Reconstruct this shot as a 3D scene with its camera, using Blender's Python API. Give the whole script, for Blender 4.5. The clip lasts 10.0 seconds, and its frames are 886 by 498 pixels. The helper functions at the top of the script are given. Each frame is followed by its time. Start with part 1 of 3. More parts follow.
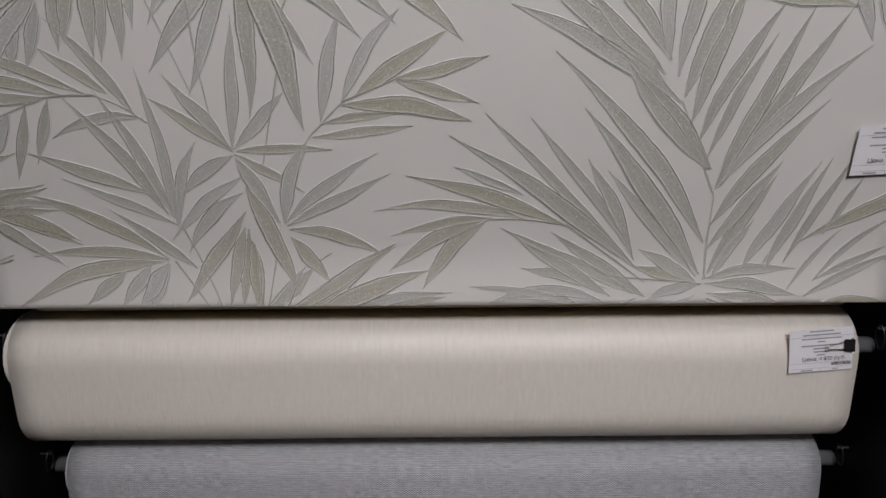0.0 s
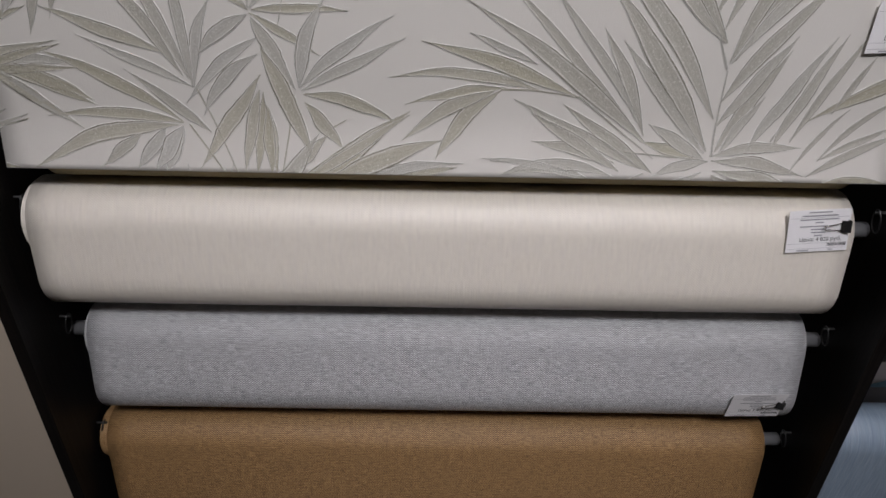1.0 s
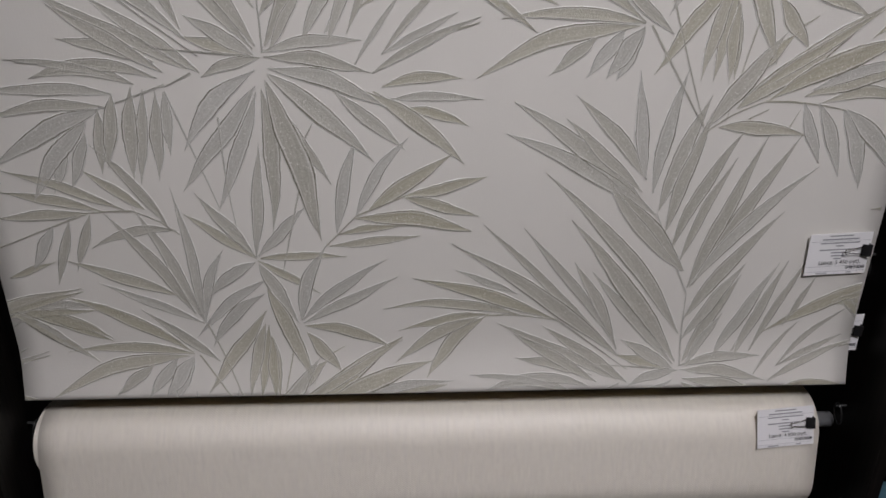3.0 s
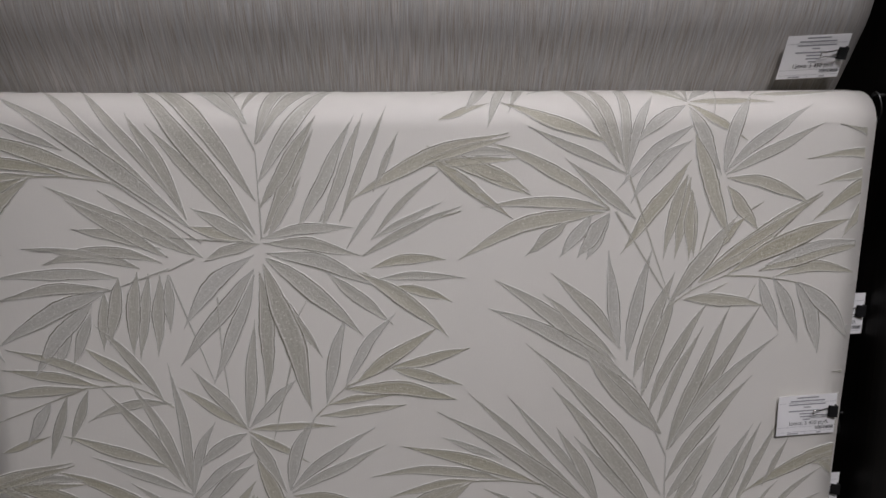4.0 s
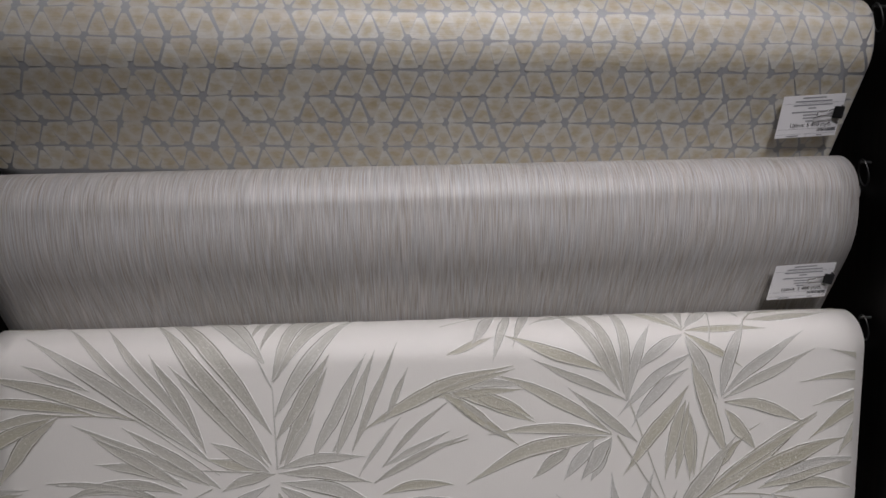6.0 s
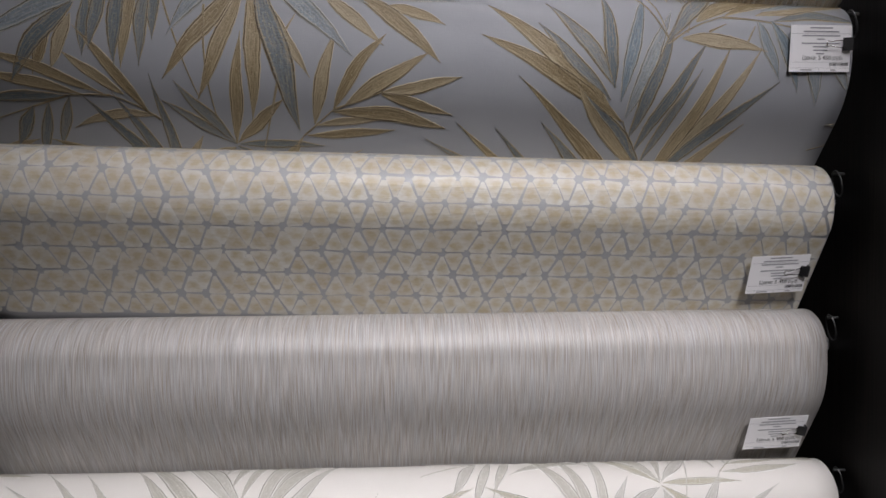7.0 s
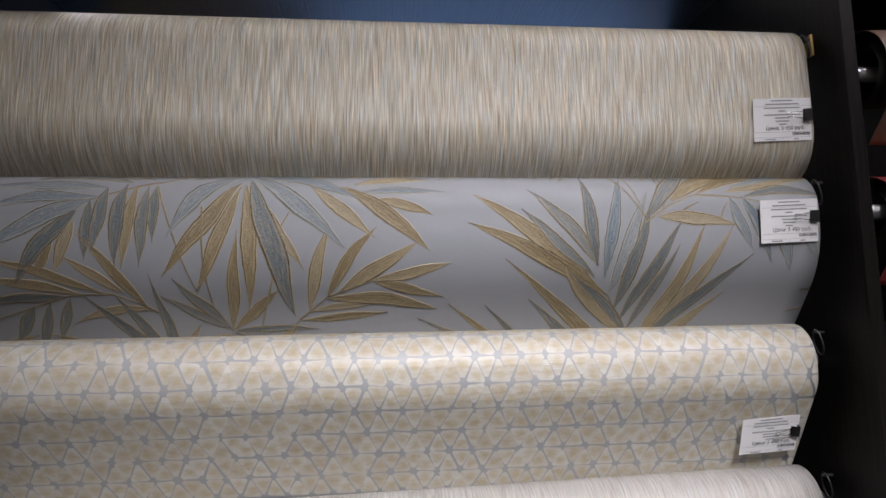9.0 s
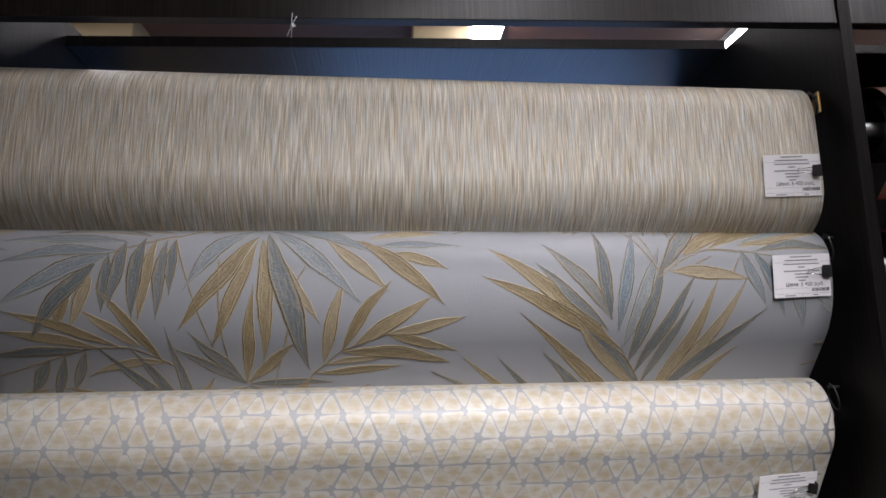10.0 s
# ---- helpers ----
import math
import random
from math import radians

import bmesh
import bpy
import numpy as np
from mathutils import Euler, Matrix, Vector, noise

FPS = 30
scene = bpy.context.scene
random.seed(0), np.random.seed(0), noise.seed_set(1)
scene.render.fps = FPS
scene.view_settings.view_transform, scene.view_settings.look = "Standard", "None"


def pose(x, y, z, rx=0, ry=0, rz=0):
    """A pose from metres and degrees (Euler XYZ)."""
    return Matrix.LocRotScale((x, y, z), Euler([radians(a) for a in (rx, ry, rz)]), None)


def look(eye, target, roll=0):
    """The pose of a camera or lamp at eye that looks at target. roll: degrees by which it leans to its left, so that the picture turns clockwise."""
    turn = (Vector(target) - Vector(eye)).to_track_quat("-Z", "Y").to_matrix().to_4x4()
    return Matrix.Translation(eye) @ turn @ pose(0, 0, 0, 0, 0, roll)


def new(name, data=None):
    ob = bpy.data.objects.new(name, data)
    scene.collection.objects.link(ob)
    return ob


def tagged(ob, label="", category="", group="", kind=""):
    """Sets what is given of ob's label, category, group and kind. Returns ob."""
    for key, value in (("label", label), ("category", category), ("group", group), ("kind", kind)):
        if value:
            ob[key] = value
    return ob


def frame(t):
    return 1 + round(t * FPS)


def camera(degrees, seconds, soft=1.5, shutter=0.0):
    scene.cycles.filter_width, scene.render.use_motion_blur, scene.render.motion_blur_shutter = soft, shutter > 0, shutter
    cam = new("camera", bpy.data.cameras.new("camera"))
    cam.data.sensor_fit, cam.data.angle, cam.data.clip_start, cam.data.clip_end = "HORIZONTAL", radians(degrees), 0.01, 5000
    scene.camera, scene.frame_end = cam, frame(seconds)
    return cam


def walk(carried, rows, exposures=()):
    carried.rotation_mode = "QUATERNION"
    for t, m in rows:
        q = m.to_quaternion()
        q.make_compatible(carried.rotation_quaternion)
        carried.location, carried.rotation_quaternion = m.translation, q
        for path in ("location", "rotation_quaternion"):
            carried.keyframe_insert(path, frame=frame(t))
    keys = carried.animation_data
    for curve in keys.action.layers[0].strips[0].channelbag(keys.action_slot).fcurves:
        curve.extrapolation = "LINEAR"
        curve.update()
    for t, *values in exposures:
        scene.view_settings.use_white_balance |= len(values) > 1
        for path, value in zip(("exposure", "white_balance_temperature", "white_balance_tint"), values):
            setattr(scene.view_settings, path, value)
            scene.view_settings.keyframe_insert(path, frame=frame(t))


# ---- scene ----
cam = camera(67.3, 10.0, soft=1.6)
PATH = [
    (0, (0.004, -0.007, 1.109), (0.007, 1.816, 0.285), -0.4),
    (0.5, (-0.012, -0.031, 1.086), (-0.006, 1.724, 0.126), 0.9),
    (1, (-0.016, -0.047, 1.067), (0.006, 1.659, 0.023), 1.4),
    (1.5, (-0.02, -0.051, 1.064), (0.016, 1.642, -0.001), 1.4),
    (2, (-0.021, -0.053, 1.1), (0.021, 1.658, 0.067), 1.2),
    (2.5, (-0.023, -0.054, 1.162), (0.019, 1.742, 0.283), 0.1),
    (3, (-0.025, -0.055, 1.212), (0.042, 1.807, 0.486), -0.0),
    (3.2, (-0.02, -0.061, 1.227), (0.053, 1.833, 0.59), -0.2),
    (4.5, (-0.029, -0.09, 1.331), (0.103, 1.886, 1.051), -0.3),
    (5, (-0.026, -0.089, 1.39), (0.086, 1.896, 1.168), -0.4),
    (6.5, (-0.028, -0.102, 1.563), (0.078, 1.882, 1.338), -1.0),
    (7, (-0.021, -0.114, 1.614), (0.118, 1.881, 1.593), 0.1),
    (7.5, (-0.027, -0.115, 1.652), (0.123, 1.878, 1.717), -1.5),
    (8, (-0.027, -0.121, 1.687), (0.109, 1.872, 1.783), -2.1),
    (8.5, (-0.029, -0.132, 1.719), (0.111, 1.859, 1.859), -2.0),
    (9, (-0.023, -0.142, 1.744), (0.147, 1.84, 1.95), -2.1),
    (9.5, (-0.029, -0.149, 1.76), (0.143, 1.825, 2.026), -1.9),
    (10, (-0.04, -0.149, 1.767), (0.129, 1.82, 2.079), -1.9),
]
EXPOSURES = [(0, -0.87), (1, -0.64), (2, -0.67), (3, -0.9), (5, -0.97), (6.5, -0.76), (7.5, -0.36), (8.5, -0.24), (10, -0.1)]
walk(cam, [(t, look(eye, target, roll)) for t, eye, target, roll in PATH], EXPOSURES)

# ---------------------------------------------------------------- world
world = bpy.data.worlds.new("shop_world")
scene.world = world
world.use_nodes = True
wn = world.node_tree.nodes
# blue sky behind the added north window, mirrored in the shelf's underside
wn["Background"].inputs[0].default_value = (0.3, 0.5, 1.0, 1)
wn["Background"].inputs[1].default_value = 2.0
LAMP_POWER = 36.0
SPOT_POWER = 395.0


# ---------------------------------------------------------------- materials
def mat(name, color=(0.8, 0.8, 0.8), rough=0.5, metal=0.0, spec=0.5):
    m = bpy.data.materials.new(name)
    m.use_nodes = True
    b = m.node_tree.nodes["Principled BSDF"]
    b.inputs["Base Color"].default_value = (*color, 1)
    b.inputs["Roughness"].default_value = rough
    b.inputs["Metallic"].default_value = metal
    b.inputs["Specular IOR Level"].default_value = spec
    return m


class Net:
    """Short hand for wiring a node material."""

    def __init__(self, m):
        self.t = m.node_tree
        self.b = self.t.nodes["Principled BSDF"]

    def add(self, kind, **values):
        n = self.t.nodes.new(kind)
        for k, v in values.items():
            n.inputs[k.replace("_", " ")].default_value = v
        return n

    def link(self, a, b):
        self.t.links.new(a, b)

    def coords(self, scale, uv=True):
        c = self.t.nodes.new("ShaderNodeTexCoord")
        mp = self.t.nodes.new("ShaderNodeMapping")
        mp.inputs["Scale"].default_value = scale
        self.link(c.outputs["UV" if uv else "Object"], mp.inputs["Vector"])
        return mp.outputs["Vector"]

    def noise(self, scale, detail=3.0, uv=True, rough=0.5):
        n = self.add("ShaderNodeTexNoise", Scale=1.0, Detail=detail, Roughness=rough)
        self.link(self.coords(scale, uv), n.inputs["Vector"])
        return n.outputs["Fac"]

    def ramp(self, fac, stops, smooth=False):
        r = self.t.nodes.new("ShaderNodeValToRGB")
        e = r.color_ramp.elements
        if smooth:
            r.color_ramp.interpolation = "EASE"
        while len(e) < len(stops):
            e.new(0.5)
        for el, (p, c) in zip(e, stops):
            el.position, el.color = p, (*c, 1)
        self.link(fac, r.inputs["Fac"])
        return r.outputs["Color"]

    def mix(self, fac, a, b, mode="MIX"):
        n = self.t.nodes.new("ShaderNodeMix")
        n.data_type, n.blend_type = "RGBA", mode
        for sock, v in ((n.inputs["Factor"], fac), (n.inputs[6], a), (n.inputs[7], b)):
            if isinstance(v, (int, float)):
                sock.default_value = v
            elif isinstance(v, tuple):
                sock.default_value = (*v, 1)
            else:
                self.link(v, sock)
        return n.outputs[2]

    def math(self, op, a, b=0.0):
        n = self.t.nodes.new("ShaderNodeMath")
        n.operation = op
        for sock, v in ((n.inputs[0], a), (n.inputs[1], b)):
            if isinstance(v, (int, float)):
                sock.default_value = v
            else:
                self.link(v, sock)
        return n.outputs[0]

    def wave(self, scale, axis="X", distortion=0.0, detail=2.0, dscale=1.0, uv=True):
        n = self.add("ShaderNodeTexWave", Scale=1.0, Distortion=distortion, Detail=detail, Detail_Scale=dscale)
        n.bands_direction = axis
        self.link(self.coords(scale, uv), n.inputs["Vector"])
        return n.outputs["Fac"]

    def color(self, c):
        self.link(c, self.b.inputs["Base Color"])

    def bump(self, h, strength, distance):
        n = self.add("ShaderNodeBump", Strength=strength, Distance=distance)
        self.link(h, n.inputs["Height"])
        self.link(n.outputs["Normal"], self.b.inputs["Normal"])

    def rough(self, fac, lo, hi):
        r = self.add("ShaderNodeMapRange")
        r.inputs["To Min"].default_value, r.inputs["To Max"].default_value = lo, hi
        self.link(fac, r.inputs["Value"])
        self.link(r.outputs["Result"], self.b.inputs["Roughness"])


def striped_paper(name, stops, tint, warm, bump=0.6, rough=(0.3, 0.55), count=1.0):
    """Vinyl paper with fine threads running down its length."""
    m = mat(name, rough=0.42)
    n = Net(m)
    uv = n.t.nodes.new("ShaderNodeTexCoord").outputs["UV"]
    split = n.t.nodes.new("ShaderNodeSeparateXYZ")
    n.link(uv, split.inputs["Vector"])

    def threads(across, along, slip):
        """Noise drawn out along the paper, every thread slipped a little against the last."""
        v = n.t.nodes.new("ShaderNodeCombineXYZ")
        n.link(n.math("MULTIPLY", split.outputs["X"], across), v.inputs["X"])
        n.link(n.math("ADD", n.math("MULTIPLY", split.outputs["Y"], along), n.math("MULTIPLY", split.outputs["X"], across * slip)), v.inputs["Y"])
        t = n.add("ShaderNodeTexNoise", Scale=1.0, Detail=0.0)
        n.link(v.outputs["Vector"], t.inputs["Vector"])
        return t.outputs["Fac"]
    fine = threads(2300 * count, 24, 0.37)
    mid = threads(1500 * count, 18, 0.29)
    wide = threads(1000 * count, 14, 0.43)
    f = n.math("ADD", n.math("MULTIPLY", fine, 0.55), n.math("MULTIPLY", mid, 0.45))
    c = n.ramp(f, stops)
    c = n.mix(n.ramp(wide, [(0.38, (0, 0, 0)), (0.62, (1, 1, 1))]), n.mix(1.0, c, warm, "MULTIPLY"), n.mix(1.0, c, tint, "MULTIPLY"))
    n.color(c)
    n.bump(f, bump, 0.0006)
    n.rough(mid, *rough)
    return m


def woven_paper(name, a, b, dark, sx, sz, bump, rough, across=0.5, woven=0.3, worn=0.88):
    """Paper embossed like cloth: crossing threads, some thick, some worn."""
    m = mat(name, rough=0.5)
    n = Net(m)
    jit = n.noise((170, 30, 1), 3)
    warp = n.wave((74, 2, 1), "X", 1.3, 2.0, 2.0)
    weft = n.wave((2, 98, 1), "Y", 1.3, 2.0, 2.0)
    cross = n.math("MULTIPLY", n.math("SUBTRACT", warp, 0.5), n.math("SUBTRACT", weft, 0.5))
    weave = n.math("ADD", n.math("ADD", n.math("MULTIPLY", cross, 2.6), 0.33), n.math("MULTIPLY", weft, 0.34))
    slub = n.noise((sx * 0.75, sz * 2.2, 1), 2)
    slub_b = n.noise((sx * 3.0, sz * 0.5, 1), 2)
    f = n.math("ADD", n.math("MULTIPLY", weave, woven), n.math("ADD", n.math("MULTIPLY", slub, across), n.math("MULTIPLY", slub_b, 1.0 - woven - across)))
    c = n.ramp(f, [(0.28, dark), (0.5, a), (0.72, b)])
    c = n.mix(n.ramp(jit, [(0.4, (0, 0, 0)), (0.7, (1, 1, 1))]), c, n.mix(1.0, c, (worn, worn, worn + 0.015), "MULTIPLY"))
    n.color(c)
    n.bump(f, bump, 0.0015)
    n.rough(slub, *rough)
    return m


def plain_paper(name, a, b):
    m = mat(name, rough=0.6)
    n = Net(m)
    n.color(n.mix(n.noise((14, 9, 1), 4), a, b))
    n.bump(n.math("ADD", n.noise((700, 90, 1), 2), n.noise((90, 700, 1), 2)), 0.22, 0.0005)
    return m


def leaf_paint(name, inks, edge, light, vein=0.42):
    """Raised, slightly pearly ink: each leaf has its own tint, a fine dark line inside a pale rim, wrinkles and flecks.
    The pale rim paints in the gloss of the raised edge; on slate it is gold print.
    """
    m = mat(name, rough=0.38)
    n = Net(m)
    info = n.t.nodes.new("ShaderNodeObjectInfo")
    base = n.ramp(info.outputs["Random"], inks)
    wrinkle = n.noise((3.0, 10, 1), 4, rough=0.7)
    streak = n.noise((5, 1.1, 1), 3)
    fleck = n.noise((3.5, 8, 1), 3, rough=0.65)
    c = n.mix(n.ramp(wrinkle, [(0.42, (0, 0, 0)), (0.6, (1, 1, 1))]), base, n.mix(0.15 + vein * 0.3, base, edge))
    c = n.mix(n.ramp(streak, [(0.5, (0, 0, 0)), (0.62, (1, 1, 1))]), c, n.mix(vein, c, light))
    c = n.mix(n.ramp(streak, [(0.36, (1, 1, 1)), (0.45, (0, 0, 0))]), c, n.mix(vein * 0.9, c, edge))
    c = n.mix(n.ramp(fleck, [(0.6, (0, 0, 0)), (0.66, (0.75, 0.75, 0.75))]), c, light)
    uv = n.t.nodes.new("ShaderNodeTexCoord")
    sep = n.t.nodes.new("ShaderNodeSeparateXYZ")
    n.link(uv.outputs["UV"], sep.inputs["Vector"])
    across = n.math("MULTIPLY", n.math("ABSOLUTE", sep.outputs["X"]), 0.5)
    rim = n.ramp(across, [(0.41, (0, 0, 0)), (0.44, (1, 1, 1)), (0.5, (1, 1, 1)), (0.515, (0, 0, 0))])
    # pale lines beside the dark one: edge highlight put into the colour
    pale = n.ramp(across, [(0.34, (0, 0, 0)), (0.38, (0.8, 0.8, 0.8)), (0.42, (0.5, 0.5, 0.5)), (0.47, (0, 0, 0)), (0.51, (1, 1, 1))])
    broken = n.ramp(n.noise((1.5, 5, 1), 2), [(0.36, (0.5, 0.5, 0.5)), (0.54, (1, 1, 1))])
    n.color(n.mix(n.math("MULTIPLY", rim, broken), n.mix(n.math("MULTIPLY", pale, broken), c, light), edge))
    n.bump(n.math("ADD", wrinkle, n.math("MULTIPLY", fleck, 0.6)), 0.6, 0.0018)
    n.rough(fleck, 0.5, 0.26)
    return m


def laminate(name, dark, light, rough=0.3, *, grain=(320, 320, 6), relief=0.35, spec=0.5):
    """Dark oak-look laminate with fine pores."""
    m = mat(name, rough=rough, spec=spec)
    n = Net(m)
    g = n.noise(grain, 4, uv=False)
    blot = n.noise((3, 3, 1), 3, uv=False)
    n.color(n.mix(n.ramp(g, [(0.4, (0, 0, 0)), (0.65, (1, 1, 1))]), dark, light))
    n.bump(g, relief, 0.0006)
    n.rough(blot, rough - 0.06, rough + 0.14)
    return m


M_WENGE = laminate("wenge_laminate", (0.004, 0.0035, 0.0035), (0.01, 0.008, 0.007), 0.42, spec=0.16)
M_BOARD = laminate("wenge_board", (0.006, 0.0052, 0.006), (0.022, 0.016, 0.0135), 0.3, spec=0.4)
M_SHELF = laminate("wenge_shelf", (0.007, 0.006, 0.007), (0.022, 0.017, 0.015), 0.3, grain=(260, 5, 260), relief=0.9)
M_STEEL = mat("galvanised_tube", (0.55, 0.56, 0.58), 0.35, 0.7)
M_WIRE = mat("nickel_wire", (0.6, 0.58, 0.55), 0.22, 1.0)
M_HOOK = mat("worn_zinc_wire", (0.13, 0.13, 0.13), 0.45, 1.0)
M_BRASS = mat("brass_plate", (0.7, 0.5, 0.2), 0.3, 1.0)
M_BLACK = mat("black_lacquer", (0.012, 0.012, 0.013), 0.35)
M_CARD = mat("tag_card", (0.84, 0.83, 0.84), 0.32)
M_INK = mat("printer_ink", (0.03, 0.03, 0.035), 0.6)
M_FAINT = mat("printer_ink_faint", (0.3, 0.3, 0.32), 0.6)
M_BACK = mat("paper_back", (0.42, 0.36, 0.2), 0.8)
M_STRING = mat("white_string", (0.8, 0.8, 0.78), 0.8)

M_TOP = striped_paper("beige_thread_paper", [(0.34, (0.16, 0.13, 0.095)), (0.43, (0.42, 0.35, 0.24)), (0.5, (0.56, 0.52, 0.435)), (0.55, (0.5, 0.525, 0.54)), (0.64, (0.92, 0.89, 0.82))], (0.92, 0.99, 1.06), (1.12, 1.0, 0.82), count=1.3)
M_STRIPE = striped_paper("silver_thread_paper", [(0.34, (0.23, 0.205, 0.175)), (0.44, (0.37, 0.345, 0.315)), (0.55, (0.425, 0.415, 0.405)), (0.66, (0.56, 0.56, 0.56))], (0.95, 0.98, 1.02), (1.03, 0.99, 0.94), 0.3, (0.45, 0.6), 1.15)
M_STRIPE.node_tree.nodes["Principled BSDF"].inputs["Metallic"].default_value = 0.08
M_CREAM = woven_paper("cream_linen_paper", (0.78, 0.73, 0.645), (0.84, 0.79, 0.71), (0.69, 0.64, 0.56), 260, 60, 0.3, (0.4, 0.55), 0.3, 0.22, 0.965)
M_GREY = woven_paper("grey_basket_paper", (0.47, 0.475, 0.485), (0.86, 0.865, 0.875), (0.14, 0.14, 0.145), 110, 230, 0.8, (0.25, 0.5), 0.46, 0.33)
M_BROWN = woven_paper("ochre_basket_paper", (0.335, 0.19, 0.078), (0.62, 0.4, 0.19), (0.11, 0.055, 0.02), 110, 230, 0.7, (0.3, 0.55), 0.46, 0.33)
M_WHITE = plain_paper("ivory_paper", (0.63, 0.61, 0.57), (0.68, 0.655, 0.615))
M_BLUE = plain_paper("blue_grey_paper", (0.295, 0.305, 0.33), (0.34, 0.35, 0.372))
M_OLIVE = plain_paper("olive_paper", (0.3, 0.25, 0.13), (0.36, 0.3, 0.17))
M_TRIBASE = plain_paper("blue_grey_ground", (0.315, 0.32, 0.335), (0.395, 0.4, 0.412))
M_TRIBASE.node_tree.nodes["Principled BSDF"].inputs["Roughness"].default_value = 0.4
# sage rim is lighter than the paper: a painted glint along the embossed edge
SAGE_EDGE, SAGE_RIM_GLINT = (0.19, 0.18, 0.135), (0.77, 0.76, 0.73)
M_LEAF = leaf_paint("sage_leaf_ink", [(0.0, (0.44, 0.425, 0.37)), (0.5, (0.475, 0.46, 0.405)), (1.0, (0.515, 0.505, 0.46))], SAGE_EDGE, SAGE_RIM_GLINT, 0.16)
M_LEAF_OLIVE = leaf_paint("olive_leaf_ink", [(0.0, (0.44, 0.415, 0.32)), (1.0, (0.49, 0.47, 0.395))], SAGE_EDGE, SAGE_RIM_GLINT, 0.16)
M_LEAF_SILVER = leaf_paint("silver_leaf_ink", [(0.0, (0.49, 0.48, 0.44)), (1.0, (0.54, 0.53, 0.495))], SAGE_EDGE, SAGE_RIM_GLINT, 0.16)
M_LEAF_SLATE = leaf_paint("slate_leaf_ink", [(0.0, (0.11, 0.15, 0.18)), (0.5, (0.16, 0.195, 0.22)), (1.0, (0.22, 0.24, 0.25))], (0.085, 0.06, 0.03), (0.4, 0.33, 0.21))
M_LEAF_GOLD = leaf_paint("gold_leaf_ink", [(0.0, (0.235, 0.18, 0.095)), (0.6, (0.32, 0.255, 0.15)), (1.0, (0.38, 0.32, 0.215))], (0.08, 0.05, 0.02), (0.5, 0.42, 0.28))
M_LEAF_AQUA = leaf_paint("aqua_leaf_ink", [(0.0, (0.15, 0.215, 0.27)), (1.0, (0.3, 0.33, 0.35))], (0.09, 0.075, 0.045), (0.45, 0.43, 0.38))


def gold_foil(name, single):
    m = mat(name, rough=0.3)
    n = Net(m)
    pick = n.t.nodes.new("ShaderNodeObjectInfo").outputs["Random"] if single else n.t.nodes.new("ShaderNodeNewGeometry").outputs["Random Per Island"]
    base = n.ramp(pick, [(0.0, (0.52, 0.49, 0.43)), (0.5, (0.55, 0.53, 0.475)), (1.0, (0.58, 0.57, 0.53))])
    cloud = n.noise((60, 60, 1), 3)
    local = n.t.nodes.new("ShaderNodeUVMap")
    local.uv_map = "Local"
    reach = n.t.nodes.new("ShaderNodeVectorMath")
    reach.operation = "LENGTH"
    n.link(local.outputs["UV"], reach.inputs[0])
    heart = n.math("ADD", reach.outputs["Value"], n.math("MULTIPLY", n.noise((120, 190, 1), 4), 0.62))
    c = n.mix(n.ramp(heart, [(0.38, (1, 1, 1)), (0.66, (0, 0, 0))]), base, n.mix(1.0, base, (0.88, 0.8, 0.64), "MULTIPLY"))
    n.color(n.mix(n.ramp(cloud, [(0.5, (0, 0, 0)), (0.8, (1, 1, 1))]), c, n.mix(1.0, c, (0.88, 0.84, 0.74), "MULTIPLY")))
    n.bump(n.noise((40, 900, 1), 2), 0.3, 0.0006)
    n.rough(cloud, 0.42, 0.62)
    n.b.inputs["Metallic"].default_value = 0.06
    return m


M_GOLD = gold_foil("pale_gold_ink", False)
M_GOLD_PIECE = gold_foil("pale_gold_ink_piece", True)


def painted(name, a, b, scale=2.0, rough=0.6):
    m = mat(name, rough=rough)
    n = Net(m)
    n.color(n.mix(n.noise((scale, scale, scale), 5, uv=False), a, b))
    n.bump(n.noise((180, 180, 180), 2, uv=False), 0.1, 0.001)
    return m


M_WALL = painted("beige_wall_paint", (0.55, 0.47, 0.37), (0.62, 0.54, 0.44))
M_CEIL = painted("brown_ceiling_paint", (0.14, 0.062, 0.036), (0.18, 0.085, 0.05))
M_FLOOR = painted("dark_floor_tile", (0.08, 0.075, 0.07), (0.12, 0.11, 0.1), 3.0, 0.35)
M_BEAM = painted("cream_ceiling_panel", (0.45, 0.365, 0.22), (0.52, 0.43, 0.28))

# ---------------------------------------------------------------- mesh helpers


def to_object(name, bm, material, parent=None, label="", smooth=False):
    me = bpy.data.meshes.new(name)
    bm.to_mesh(me)
    bm.free()
    for m in (material if isinstance(material, (list, tuple)) else [material]):
        me.materials.append(m)
    if smooth:
        me.polygons.foreach_set("use_smooth", [True] * len(me.polygons))
    ob = new(name, me)
    if parent is not None:
        ob.parent = parent
    if label:
        tagged(ob, label)
    return ob


def part(name, bm, material, parent, label="", smooth=False):
    return to_object(name, bm, material, parent, label, smooth)


def thing(name, label, category, group="", at=(0, 0, 0)):
    ob = new(name)
    ob.location = at
    return tagged(ob, label, category, group)


def box(x0, x1, y0, y1, z0, z1, bevel=0.0):
    bm = bmesh.new()
    bmesh.ops.create_cube(bm, size=1.0, matrix=Matrix.LocRotScale(((x0 + x1) / 2, (y0 + y1) / 2, (z0 + z1) / 2), None, (x1 - x0, y1 - y0, z1 - z0)))
    if bevel:
        bmesh.ops.bevel(bm, geom=bm.edges[:], offset=bevel, segments=2, affect="EDGES", profile=0.5)
    return bm


